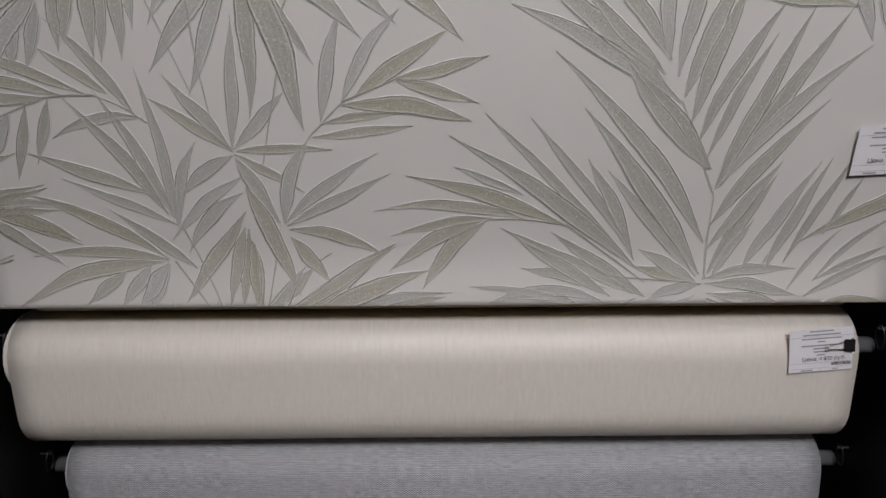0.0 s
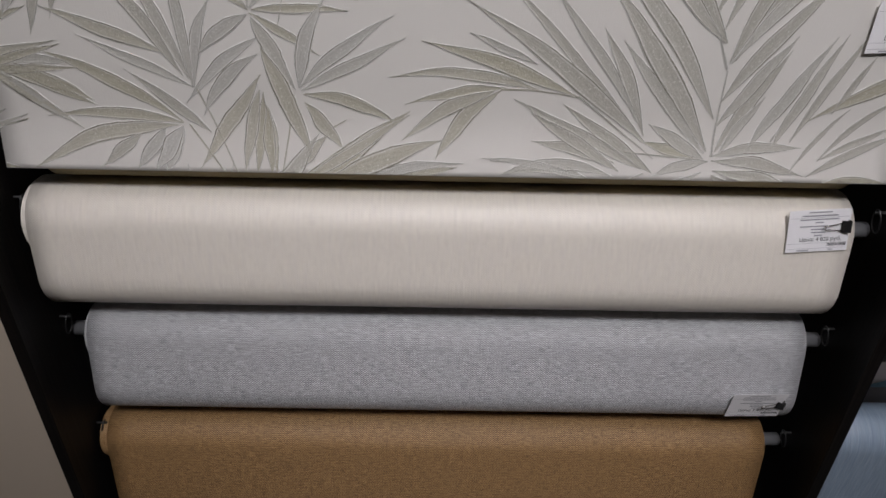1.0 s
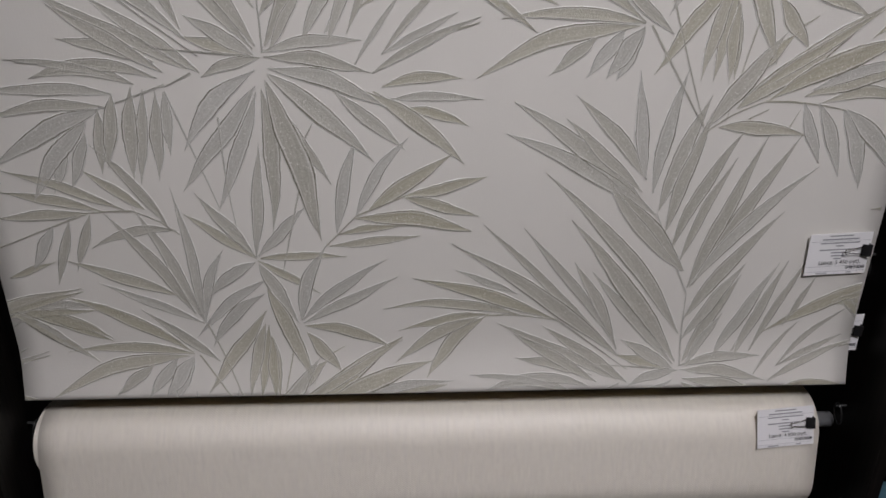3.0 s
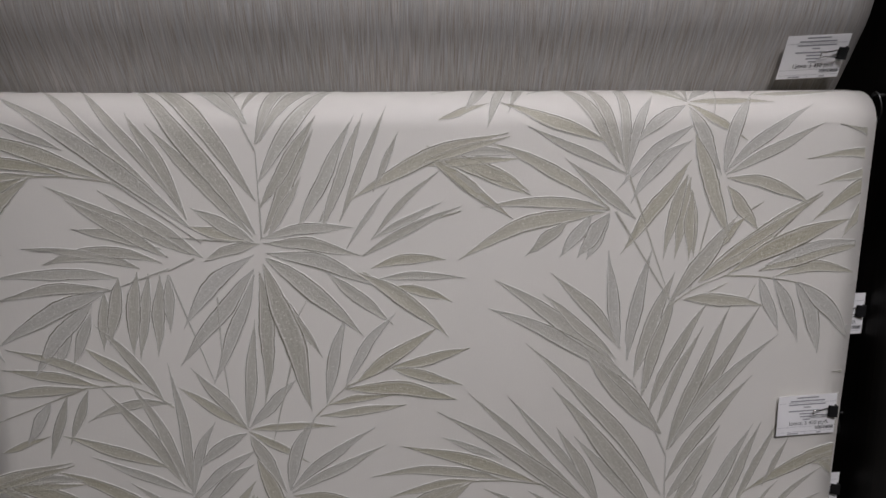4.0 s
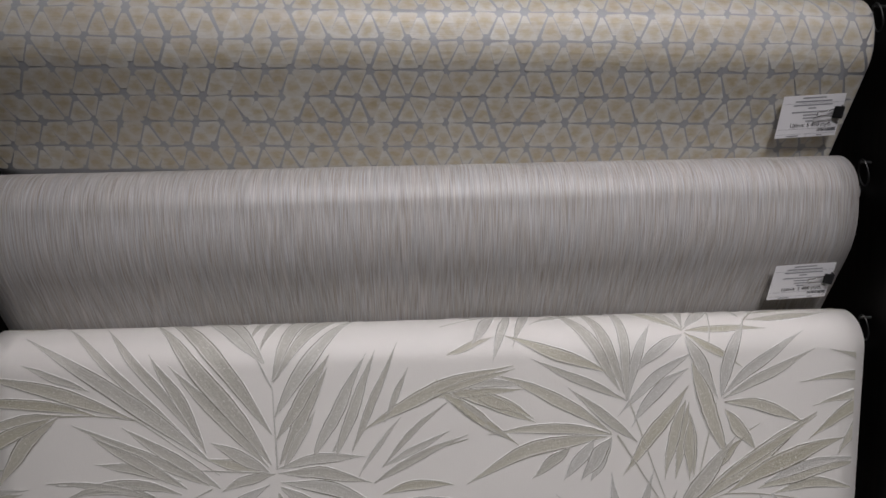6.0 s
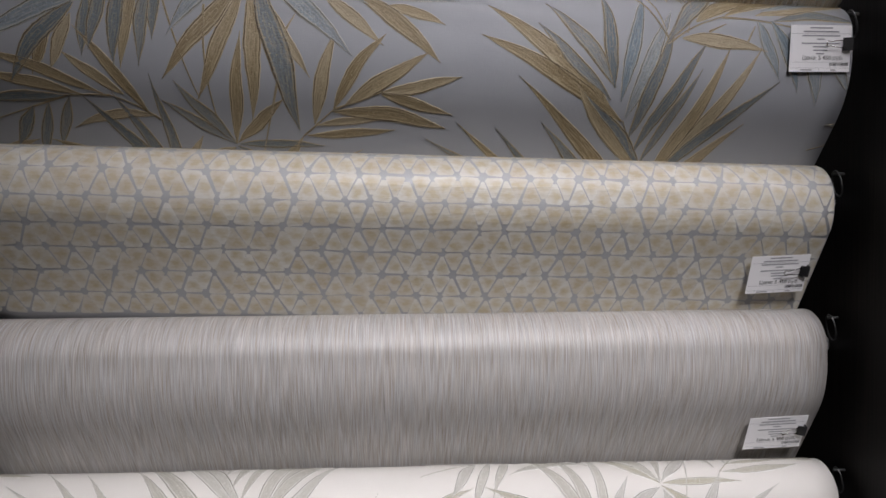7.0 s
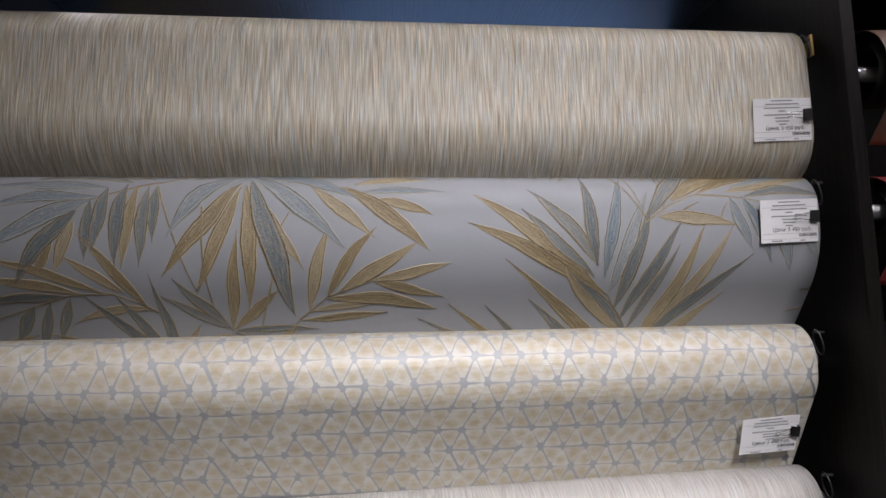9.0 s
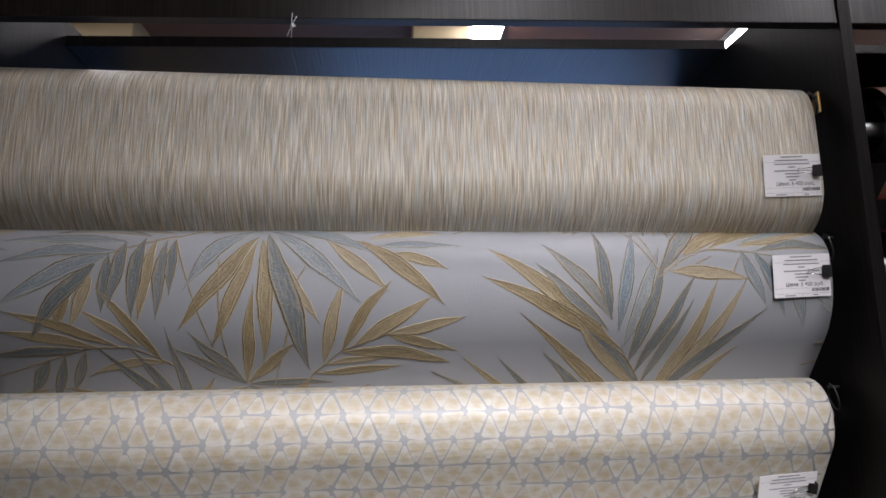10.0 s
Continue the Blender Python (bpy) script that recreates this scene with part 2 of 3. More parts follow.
def tube(points, r, sides=10, closed=False):
    """A round wire or rod along points."""
    bm = bmesh.new()
    pts = [Vector(p) for p in points]
    n = len(pts)
    rings = []
    up = Vector((0.13, 0.31, 0.94))
    for i, p in enumerate(pts):
        d = (pts[(i + 1) % n] - pts[i - 1]) if closed else (pts[min(i + 1, n - 1)] - pts[max(i - 1, 0)])
        d.normalize()
        a = d.cross(up).normalized()
        b = d.cross(a)
        rings.append([bm.verts.new(p + r * (math.cos(q) * a + math.sin(q) * b)) for q in (2 * math.pi * k / sides for k in range(sides))])
    for i in range(n if closed else n - 1):
        A, B = rings[i], rings[(i + 1) % n]
        for k in range(sides):
            bm.faces.new((A[k], A[(k + 1) % sides], B[(k + 1) % sides], B[k]))
    if not closed:
        bm.faces.new(rings[0])
        bm.faces.new(rings[-1])
    bmesh.ops.recalc_face_normals(bm, faces=bm.faces[:])
    return bm


class Drape:
    """The side view of a hung strip of paper: over the roll, down its front, then back under. s runs from the lower end of the
    flat front upwards if anchored by z, in metres."""

    def __init__(self, yc, zc, r, lean=0.0, drop=0.02, bend=0.1, back=32.0, tail=0.15, start=25.0):
        pts = []
        a0, a1 = start, 180.0 + lean
        for i in range(25):
            q = radians(a0 + (a1 - a0) * i / 24)
            pts.append((yc + r * math.cos(q), zc + r * math.sin(q)))
        d = radians(lean)
        for i in range(1, 9):
            pts.append((pts[24][0] + math.sin(d) * drop * i / 8, pts[24][1] - math.cos(d) * drop * i / 8))
        y, z = pts[-1]
        cy, cz = y + bend * math.cos(d), z + bend * math.sin(d)
        for i in range(1, 19):
            q = radians(lean + (back - lean) * i / 18)
            pts.append((cy - bend * math.cos(q), cz - bend * math.sin(q)))
        y, z = pts[-1]
        e = radians(back)
        for i in range(1, 7):
            pts.append((y + math.sin(e) * tail * i / 6, z - math.cos(e) * tail * i / 6))
        self.pts = [Vector(p) for p in pts]
        self.s = [0.0]
        for a, b in zip(self.pts, self.pts[1:]):
            self.s.append(self.s[-1] + (b - a).length)
        self.length = self.s[-1]
        self.front = self.s[24]

    def at(self, s, lift=0.0):
        s = min(max(s, 0.0), self.length - 1e-6)
        i = next(k for k in range(len(self.s) - 1) if self.s[k + 1] >= s)
        f = (s - self.s[i]) / max(self.s[i + 1] - self.s[i], 1e-9)
        p = self.pts[i].lerp(self.pts[i + 1], f)

        def normal(k):
            t = (self.pts[min(k + 1, len(self.pts) - 1)] - self.pts[max(k - 1, 0)]).normalized()
            return Vector((t.y, -t.x))
        nn = normal(i).lerp(normal(i + 1), f).normalized()
        return p + nn * lift


def sag(x, s, amount):
    """Slight waviness of a loose sheet."""
    return amount * (noise.noise(Vector((x * 2.3, s * 3.1, 0.4))) + 0.4 * noise.noise(Vector((x * 7.0, s * 6.0, 3.0))))


def paper_mesh(dr, x0, x1, wave=0.0, columns=36, lift=0.0, flare=0.0):
    bm = bmesh.new()
    uv = bm.loops.layers.uv.new("UVMap")
    cuts = sorted(set(dr.s))
    grid = []
    for s in cuts:
        row = []
        for c in range(columns + 1):
            x = x0 + (x1 + flare * (1 - s / dr.length) - x0) * c / columns
            p = dr.at(s, lift + sag(x, s, wave) * min(1.0, s / max(dr.front, 0.01)))
            row.append(bm.verts.new((x, p.x, p.y)))
        grid.append(row)
    for i in range(len(cuts) - 1):
        for c in range(columns):
            f = bm.faces.new((grid[i][c], grid[i + 1][c], grid[i + 1][c + 1], grid[i][c + 1]))
            for lp, (a, b) in zip(f.loops, ((i, c), (i + 1, c), (i + 1, c + 1), (i, c + 1))):
                lp[uv].uv = (x0 + (x1 - x0) * b / columns, cuts[a])
            f.smooth = True
    return bm


def wound_roll(yc, zc, r, x0, x1, turns=5):
    """The wound stock behind the hanging strip: a spiral of paper with open ends."""
    bm = bmesh.new()
    uv = bm.loops.layers.uv.new("UVMap")
    n = 28 * turns
    rows = []
    for i in range(n + 1):
        q = 2 * math.pi * i / 28
        rr = r - 0.0022 * (turns - i / 28)
        dx = 0.002 * math.sin(i * 0.11)
        rows.append([bm.verts.new((x + dx, yc + rr * math.cos(q), zc + rr * math.sin(q))) for x in (x0, x1)])
    for i in range(n):
        f = bm.faces.new((rows[i][0], rows[i][1], rows[i + 1][1], rows[i + 1][0]))
        for lp, (u, v) in zip(f.loops, ((x0, i), (x1, i), (x1, i + 1), (x0, i + 1))):
            lp[uv].uv = (u, v * 0.01)
        f.smooth = True
    return bm


def thicken(ob, t, back_slot=False):
    md = ob.modifiers.new("thickness", "SOLIDIFY")
    md.thickness, md.offset = t, -1.0
    if back_slot:
        md.material_offset = 1
    return ob


# Printed leaf motif: (root x, root z, reach x, reach z, width, bow, tint) in millimetres. The tint's units are for ivory ground, its tens for blue.
LEFT_SPRAY = [(-312, 940, -51, 30, 3, -3, 11), (-363, 970, -54, -2, 3, -1, 11), (-415, 968, -115, -44, 3, 0, 11), (-323, 948, -74, 101, 14, -5, 10), (-348, 972, -64, 48, 14, 0, 11), (-372, 972, -131, 48, 14, -3, 11), (-396, 970, -115, 24, 15, -2, 11), (-418, 968, -104, -6, 15, 0, 1), (-412, 966, -29, -72, 14, 0, 0), (-438, 958, -29, -82, 14, 0, 0), (-458, 952, -34, -56, 17, 0, 2), (-315, 945, -102, -21, 14, -10, 10)]
LEFT_LEAVES = [(-307, 834, -89, 134, 18, -5, 0), (-301, 830, -61, 145, 17, -4, 0), (-298, 820, -17, 178, 15, -4, 0), (-296, 821, 32, 98, 15, 8, 12), (-324, 860, -127, 48, 18, 0, 11), (-297, 821, -121, 57, 13, 0, 0), (-217, 879, -92, -78, 16, -6, 12), (-220, 860, -71, -74, 19, -9, 12), (-219, 837, -82, -114, 22, 0, 11), (-222, 819, -25, -103, 18, -3, 11), (-218, 816, -15, -100, 15, 0, 11), (-216, 801, 1, -88, 17, 0, 1), (-214, 798, 5, -82, 14, 0, 1)]
STAR = [(-225, 911, -63, 80, 17, 0, 0), (-224, 908, -81, 58, 14, 0, 1), (-222, 910, 62, 64, 17, 0, 12), (-220, 908, 105, 1, 12, 2, 1), (-223, 905, 73, -45, 12, 0, 1), (-226, 903, -62, -46, 18, -5, 12), (-222, 900, 42, -81, 20, 0, 0), (-215, 867, 52, -134, 24, 0, 1), (-224, 910, 16, 140, 17, 0, 10), (-167, 991, -26, -99, 3, 0, 10)]
TWIG = [(-174, 819, 120, 62, 16, 0, 10), (-176, 822, 110, 83, 17, 5, 12), (-172, 815, 108, -33, 18, 8, 11), (-171, 805, 43, -56, 20, 0, 1), (-176, 822, 37, 102, 20, 8, 12), (-140, 775, 16, 10, 3, 0, 11), (-184, 704, 135, 89, 16, 0, 11), (-147, 703, 129, 58, 20, 7, 22), (-116, 705, 132, 30, 16, 8, 22), (-190, 721, 46, 48, 15, 0, 11)]
SPRAY = [(-139, 923, 38, 38, 4, 0, 11), (-101, 961, 58, 24, 3, 0, 11), (-125, 940, 28, 117, 18, 3, 12), (-101, 961, 63, 93, 16, 7, 12), (-87, 967, 101, 68, 21, 1, 11), (-43, 985, 97, 23, 16, -2, 11), (-43, 983, 88, -24, 16, 0, 11), (-102, 958, 139, -18, 23, 7, 11), (-124, 938, 80, 10, 11, 2, 11), (-135, 923, 109, 12, 13, -1, 11)]
LOWER_BRANCH = [(-284, 767, -89, 74, 15, 0, 0), (-316, 779, -148, 81, 19, -7, 11), (-316, 778, -158, 5, 16, -8, 11), (-323, 775, -177, -55, 23, -15, 1), (-368, 764, -51, -41, 17, 0, 0), (-338, 771, -39, -51, 19, 0, 2), (-317, 774, -38, -55, 23, 0, 2), (-316, 771, -27, -54, 17, 0, 2), (-538, 856, 125, -59, 21, 0, 11), (-541, 848, 107, -80, 17, 0, 11), (-545, 834, 121, 7, 12, 0, 11), (-544, 837, 105, 30, 12, 0, 11), (-523, 886, 59, 21, 10, 0, 11), (-523, 772, 25, 7, 6, 0, 11)]
CROWN_LEFT = [(260, 958, -184, 100, 23, -8, 10), (302, 883, -107, 123, 19, 7, 10), (304, 883, -99, 112, 23, -3, 0), (309, 794, -186, 218, 23, -13, 10), (307, 755, -149, 198, 27, -6, 0), (304, 752, -115, 132, 19, 0, 10), (304, 746, -70, 41, 19, 0, 0), (300, 747, -75, 19, 17, 0, 11), (301, 745, -101, 8, 4, 0, 10), (311, 743, -66, -20, 15, -4, 0), (314, 750, -2, 102, 6, 0, 0), (311, 853, -50, 107, 4, 0, 10)]
CROWN_RIGHT = [(297, 896, 53, 132, 14, 4, 0), (312, 860, 72, 197, 21, 2, 10), (318, 863, 106, 194, 21, 2, 10), (314, 860, 136, 156, 20, 10, 0), (313, 815, 106, 145, 21, 6, 10), (314, 786, 68, 106, 18, 0, 0), (317, 755, 62, 121, 19, 0, 0), (322, 752, 41, 70, 13, 0, 10), (357, 760, 69, 132, 19, 0, 0), (382, 768, 22, 31, 7, 0, 10), (386, 762, 51, 133, 16, 0, 10), (406, 768, 58, 136, 12, 0, 0), (446, 803, 31, 70, 9, 0, 10)]
CROWN_TOP = [(245, 971, -162, 123, 24, -7, 10), (240, 987, -96, 88, 17, 0, 0), (244, 1002, -91, 99, 20, -6, 0), (242, 1002, -18, 126, 19, 1, 2), (253, 985, 26, 145, 20, 4, 22), (263, 963, 46, 137, 22, 3, 20), (274, 936, 40, 150, 20, 2, 0), (284, 912, 71, 150, 18, 7, 0)]
PALM_SIDE = [(233, 763, -220, 161, 24, -8, 0), (207, 794, -155, 154, 13, 0, 10), (224, 787, -123, 156, 14, -3, 0), (229, 773, -63, 124, 18, -4, 0), (146, 818, -181, 61, 21, -5, 1), (100, 825, -173, 12, 16, -12, 11), (61, 827, -116, -22, 14, -4, 11), (48, 823, -107, -62, 20, -7, 11), (56, 824, -75, -85, 22, -8, 1), (96, 855, -78, 34, 10, 0, 10), (56, 825, 90, -8, 5, 3, 11), (146, 819, 98, -74, 6, 0, 10)]
PALM_LOW = [(231, 732, -159, 82, 16, 0, 10), (204, 729, -111, 69, 18, 0, 0), (197, 739, -101, 25, 17, -3, 0), (244, 728, -114, 81, 18, 0, 10), (103, 736, -55, 3, 5, 0, 10), (197, 722, -138, 0, 17, -15, 0)]
ARCH_FROND = [(304, 1056, 68, 37, 5, 4, 11), (372, 1093, 97, -11, 4, 3, 11), (307, 1063, 77, 106, 26, 0, 0), (339, 1085, 152, 112, 30, 0, 11), (376, 1095, 155, 68, 29, 7, 11), (416, 1098, 132, 32, 23, 4, 11), (439, 1091, 109, 1, 17, 11, 1), (322, 1064, 108, -12, 19, 4, 11), (417, 1092, 31, -72, 17, 0, 22), (435, 1091, 40, -87, 19, 4, 22), (466, 1082, 37, -94, 24, 7, 22), (469, 1083, 74, -79, 25, 7, 22)]
STALKS = [(246, 1219, 58, -155, 4, 0, 11), (231, 1176, 75, -116, 4, 0, 11), (357, 1214, -29, -144, 4, 0, 11), (404, 1061, 10, 22, 4, 0, 11), (355, 1073, 22, 11, 4, 0, 11), (-305, 1108, 45, -137, 4, 0, 10), (-250, 1079, 9, -153, 4, -3, 10), (-76, 1106, 41, -22, 3, 0, 11), (-304, 1115, -74, -26, 4, 0, 10), (-274, 1127, -31, -15, 4, 0, 10), (-156, 1053, 11, 19, 4, 0, 10)]
SKIRT = [(-204, 1130, -88, -89, 24, -11, 22), (-205, 1113, -95, -120, 23, 0, 12), (-205, 1106, -57, -137, 20, 2, 12), (-199, 1109, -2, -168, 22, 7, 10), (-194, 1119, 50, -189, 33, 4, 0), (-189, 1095, 61, -95, 17, 0, 10), (-191, 1126, 113, -99, 26, 4, 20), (-120, 1107, 79, -67, 18, 0, 10), (-190, 1132, 131, -44, 22, 8, 20), (-83, 1106, 110, -83, 22, 6, 11), (-66, 1111, 90, 9, 15, 6, 11), (-56, 1098, 104, -1, 12, 3, 20), (-42, 1087, 74, -20, 14, 4, 11)]
DROOPING_FROND = [(-341, 1112, -12, -107, 21, -3, 0), (-328, 1110, -18, -107, 15, 0, 10), (-315, 1108, -10, -102, 18, 0, 0), (-306, 1107, -2, -71, 15, 0, 0), (-363, 1104, -17, -82, 19, 0, 0), (-381, 1089, -7, -74, 16, 0, 0), (-337, 1116, -107, 6, 16, -12, 0), (-350, 1122, -121, 20, 10, -4, 20), (-363, 1105, -147, 0, 16, -6, 20), (-375, 1092, -137, -15, 16, -7, 20), (-378, 1089, -135, -68, 25, -7, 22), (-396, 1075, -76, -91, 23, -6, 2), (-420, 1055, -27, -63, 15, 0, 12), (-399, 1062, -27, -65, 16, 0, 12)]
FAN = [(-88, 1194, 187, 77, 22, 11, 11), (32, 1243, 93, -41, 19, 3, 11), (15, 1237, 83, -64, 17, 0, 10), (35, 1245, 82, 0, 12, 4, 10), (-65, 1146, 83, 82, 9, 5, 10), (-62, 1148, 81, 42, 10, 0, 0), (-76, 1126, 119, 59, 12, 4, 10), (-196, 1149, 109, 12, 16, 5, 0), (-193, 1144, 114, -17, 19, 5, 0), (-95, 1135, 54, 75, 7, 2, 10)]
MOTIF = LEFT_SPRAY + LEFT_LEAVES + STAR + TWIG + SPRAY + LOWER_BRANCH + CROWN_LEFT + CROWN_RIGHT + CROWN_TOP + PALM_SIDE + PALM_LOW + ARCH_FROND + STALKS + SKIRT + DROOPING_FROND + FAN


REPEATS = ((0.540, 0.400), (-0.508, 0.400))


def leaf_outline(length, width, bow, seed, stalk=False):
    """Half widths along a lance-shaped leaf, with a bowed midrib and a slightly ragged rim; narrow ones are stalks."""
    rng = random.Random(seed)
    n = 22
    out = []
    skew = rng.uniform(0.8, 0.98)
    sharp = rng.uniform(1.05, 1.4)
    lump, phase = rng.uniform(0.03, 0.08), rng.uniform(0, 6.3)
    for i in range(n + 1):
        v = i / n
        if stalk:
            h = 0.5 * width * (1 - 0.6 * v)
        else:
            h = 0.5 * width * max(math.sin(math.pi * (0.012 + 0.988 * v) ** skew), 0.0) ** sharp
            h = max(h * rng.uniform(0.94, 1.05), 0.0007 * (1 - 0.6 * v))
        wander = width * lump * math.sin(phase + v * 9.0) * math.sin(math.pi * v)
        out.append((v * length, bow * math.sin(math.pi * v) + wander, h))
    return out


def leaf_mesh(dr, x0, x1, s_lo, s_hi, place, pts, lift, wave):
    """One raised leaf laid on the curved strip; None where it falls outside it."""
    rows = []
    for v, off, h in pts:
        rim = 1.0 + min(0.0011 / h, 0.4)
        rows.append([(*place(v, off + side * h), side, v) for side in (-rim, -1, -0.85, 0, 0.85, 1, rim)])
    flat = [q for row in rows for q in row]
    if max(q[0] for q in flat) < x0 + 0.002 or min(q[0] for q in flat) > x1 - 0.002 or max(q[1] for q in flat) < s_lo + 0.002 or min(q[1] for q in flat) > s_hi - 0.002:
        return None
    bm = bmesh.new()
    uv = bm.loops.layers.uv.new("UVMap")
    vs = {}

    def vert(a, b):
        if (a, b) not in vs:
            x, s, side, v = rows[a][b]
            x, s = min(max(x, x0), x1), min(max(s, s_lo), s_hi)
            bulge = (-0.0002, 0.0005, 0.0002, 0.0004, 0.0002, 0.0005, -0.0002)[b]
            p = dr.at(s, lift + bulge + sag(x, s, wave) * min(1.0, s / max(dr.front, 0.01)))
            vs[a, b] = bm.verts.new((x, p.x, p.y))
        return vs[a, b]
    for a in range(len(rows) - 1):
        for b in range(6):
            quad = ((a, b), (a, b + 1), (a + 1, b + 1), (a + 1, b))
            c = [rows[p][q] for p, q in quad]
            if all(q[0] <= x0 or q[0] >= x1 for q in c) or all(q[1] <= s_lo or q[1] >= s_hi for q in c):
                continue
            f = bm.faces.new([vert(*q) for q in quad])
            f.smooth = True
            for lp, q in zip(f.loops, c):
                lp[uv].uv = (q[2], q[3] * 40)
    if not bm.faces:
        bm.free()
        return None
    return bm


def print_leaves(roll, dr, x0, x1, s_lo, s_hi, to_s, inks, wave, shift=0.0, ground=1):
    """The leaf motif in half-drop repeat over a strip. to_s turns the motif's height into length along the strip."""
    for k, (rx, rz, dx, dz, wd, bow, tint) in enumerate(MOTIF):
        ln = math.hypot(dx, dz)
        ca, sa = dx / ln, dz / ln
        stalk = wd <= 6
        pts = leaf_outline(ln / 1000, 0.0022 if stalk else 0.86 * wd / 1000, bow / 1000, k, stalk)
        for i in range(-3, 4):
            for j in range(-3, 4):
                bx = rx / 1000 + shift + i * REPEATS[0][0] + j * REPEATS[1][0]
                bz = rz / 1000 + i * REPEATS[0][1] + j * REPEATS[1][1]
                if not (x0 - 0.35 < bx < x1 + 0.35):
                    continue

                def place(v, side):
                    return bx + v * ca - side * sa, to_s(bz + v * sa + side * ca)
                bm = leaf_mesh(dr, x0, x1, s_lo, s_hi, place, pts, 0.0003 + 0.00005 * ((k * 5) % 9), wave)
                if bm:
                    part("leaf", bm, inks[tint // ground % 10], roll)


# ---------------------------------------------------------------- the room
def slab(name, x0, x1, y0, y1, z0, z1, material):
    return tagged(to_object(name, box(x0, x1, y0, y1, z0, z1), material), kind="structure")


slab("floor", -4, 5, -4, 4.3, -0.1, 0.0, M_FLOOR)
slab("ceiling", -4, 5, -4, 4.3, 3.2, 3.3, M_CEIL)
slab("wall_north", -4, -0.5, 4.2, 4.3, 0, 3.2, M_WALL)
slab("wall_north_east", 1.9, 5, 4.2, 4.3, 0, 3.2, M_WALL)
slab("wall_north_top", -0.5, 1.9, 4.2, 4.3, 2.2, 3.2, M_WALL)
slab("wall_north_sill", -0.5, 1.9, 4.2, 4.3, 0, 0.2, M_WALL)
# opening added out of view so the glossy shelf underside reflects blue
sheen_window = tagged(new("sheen_window"), "unseen window opening with a dark frame, added for the shelf's blue sheen", kind="structure")
for fx in (-0.5, 0.68, 1.85):
    part("sheen_window_frame", box(fx, fx + 0.05, 4.22, 4.28, 0.2, 2.2), M_BLACK, sheen_window)
slab("wall_south", -4, 5, -4.1, -4, 0, 3.2, M_WALL)
slab("wall_west", -4.1, -4, -4, 4.3, 0, 3.2, M_WALL)
slab("wall_east", 5, 5.1, -4, 4.3, 0, 3.2, M_WALL)
slab("wall_side", -2.4, -0.592, 0.72, 0.86, 0, 2.2, M_WALL)

M_GLOW = mat("led_diffuser", (0.9, 0.9, 0.9), 0.4)
_b = M_GLOW.node_tree.nodes["Principled BSDF"]
_b.inputs["Emission Color"].default_value = (0.97, 0.93, 0.98, 1)
_b.inputs["Emission Strength"].default_value = LAMP_POWER
M_HOUSING = mat("lamp_housing", (0.75, 0.75, 0.75), 0.5)


def ceiling_lamp(x, y, length=1.2):
    t = thing("ceiling_lamp", "white linear LED lamp fixed under the brown ceiling", "lamp", "ceiling lamps", (x, y, 3.2))
    part("housing", box(-0.075, 0.075, -length / 2, length / 2, -0.03, 0, 0.004), M_HOUSING, t)
    part("diffuser", box(-0.065, 0.065, -length / 2 + 0.01, length / 2 - 0.01, -0.04, -0.0302, 0.003), M_GLOW, t, "glowing white diffuser")
    return t


for lx in (0.42, 1.63, 2.83):
    ceiling_lamp(lx, 2.62)
for lx in (0.42, 1.63):
    ceiling_lamp(lx, -0.45)
# extra lamp, hidden from view, added to brighten the left cream ceiling panel
ceiling_lamp(-1.2, 1.45)


# an added, unseen spotlight over the aisle, aimed at the rack to brighten its middle
SPOT_EYE = (0.16, -1.45, 3.02)
fill_spot = thing("fill_spotlight", "added spotlight, out of view, that brightens the middle of the rack", "lamp", "ceiling lamps", SPOT_EYE)
part("stem", tube([(0, 0, 0.18), (0, 0, 0.02)], 0.012, 12), M_HOUSING, fill_spot)
part("lamp_head", tube([(0, -0.06, 0.08), (0, 0.0, 0.02)], 0.05, 20), M_HOUSING, fill_spot)
spot_data = bpy.data.lights.new("spot_beam", "SPOT")
spot_data.energy, spot_data.spot_size, spot_data.spot_blend, spot_data.shadow_soft_size = SPOT_POWER, radians(44), 1.0, 0.22
spot_data.color = (0.955, 0.93, 0.97)
spot_lamp = new("spot_beam", spot_data)
spot_lamp.matrix_world = look((SPOT_EYE[0], SPOT_EYE[1] + 0.03, SPOT_EYE[2] - 0.05), (0.08, 0.72, 0.98))

for bx0, bx1, by0, by1 in ((0.09, 0.335, 2.5, 3.9), (-1.7, -1.06, 2.5, 3.9)):
    tagged(to_object("trim", box(bx0, bx1, by0, by1, 2.98, 3.199, 0.004), M_BEAM), kind="structure")

# ---------------------------------------------------------------- the rack
RIGHT, LEFT, FRONT, REAR, TOP = 0.572, -0.560, 0.640, 1.16, 2.30
rack = thing("wallpaper_rack", "tall dark wenge laminate rack for wallpaper rolls standing on the floor", "rack")
part("side_panel", box(RIGHT, RIGHT + 0.018, FRONT, REAR, 0, TOP - 0.009, 0.001), M_WENGE, rack)
part("side_panel", box(LEFT - 0.018, LEFT, FRONT, REAR, 0, TOP + 0.035, 0.001), M_WENGE, rack)
part("front_rail", box(LEFT + 0.0005, RIGHT - 0.0005, FRONT + 0.003, FRONT + 0.021, 2.19, 2.34, 0.001), M_BOARD, rack)
part("top_shelf", box(LEFT + 0.0005, RIGHT - 0.0005, 0.928, REAR - 0.02, TOP - 0.011, TOP + 0.006, 0.001), M_SHELF, rack)
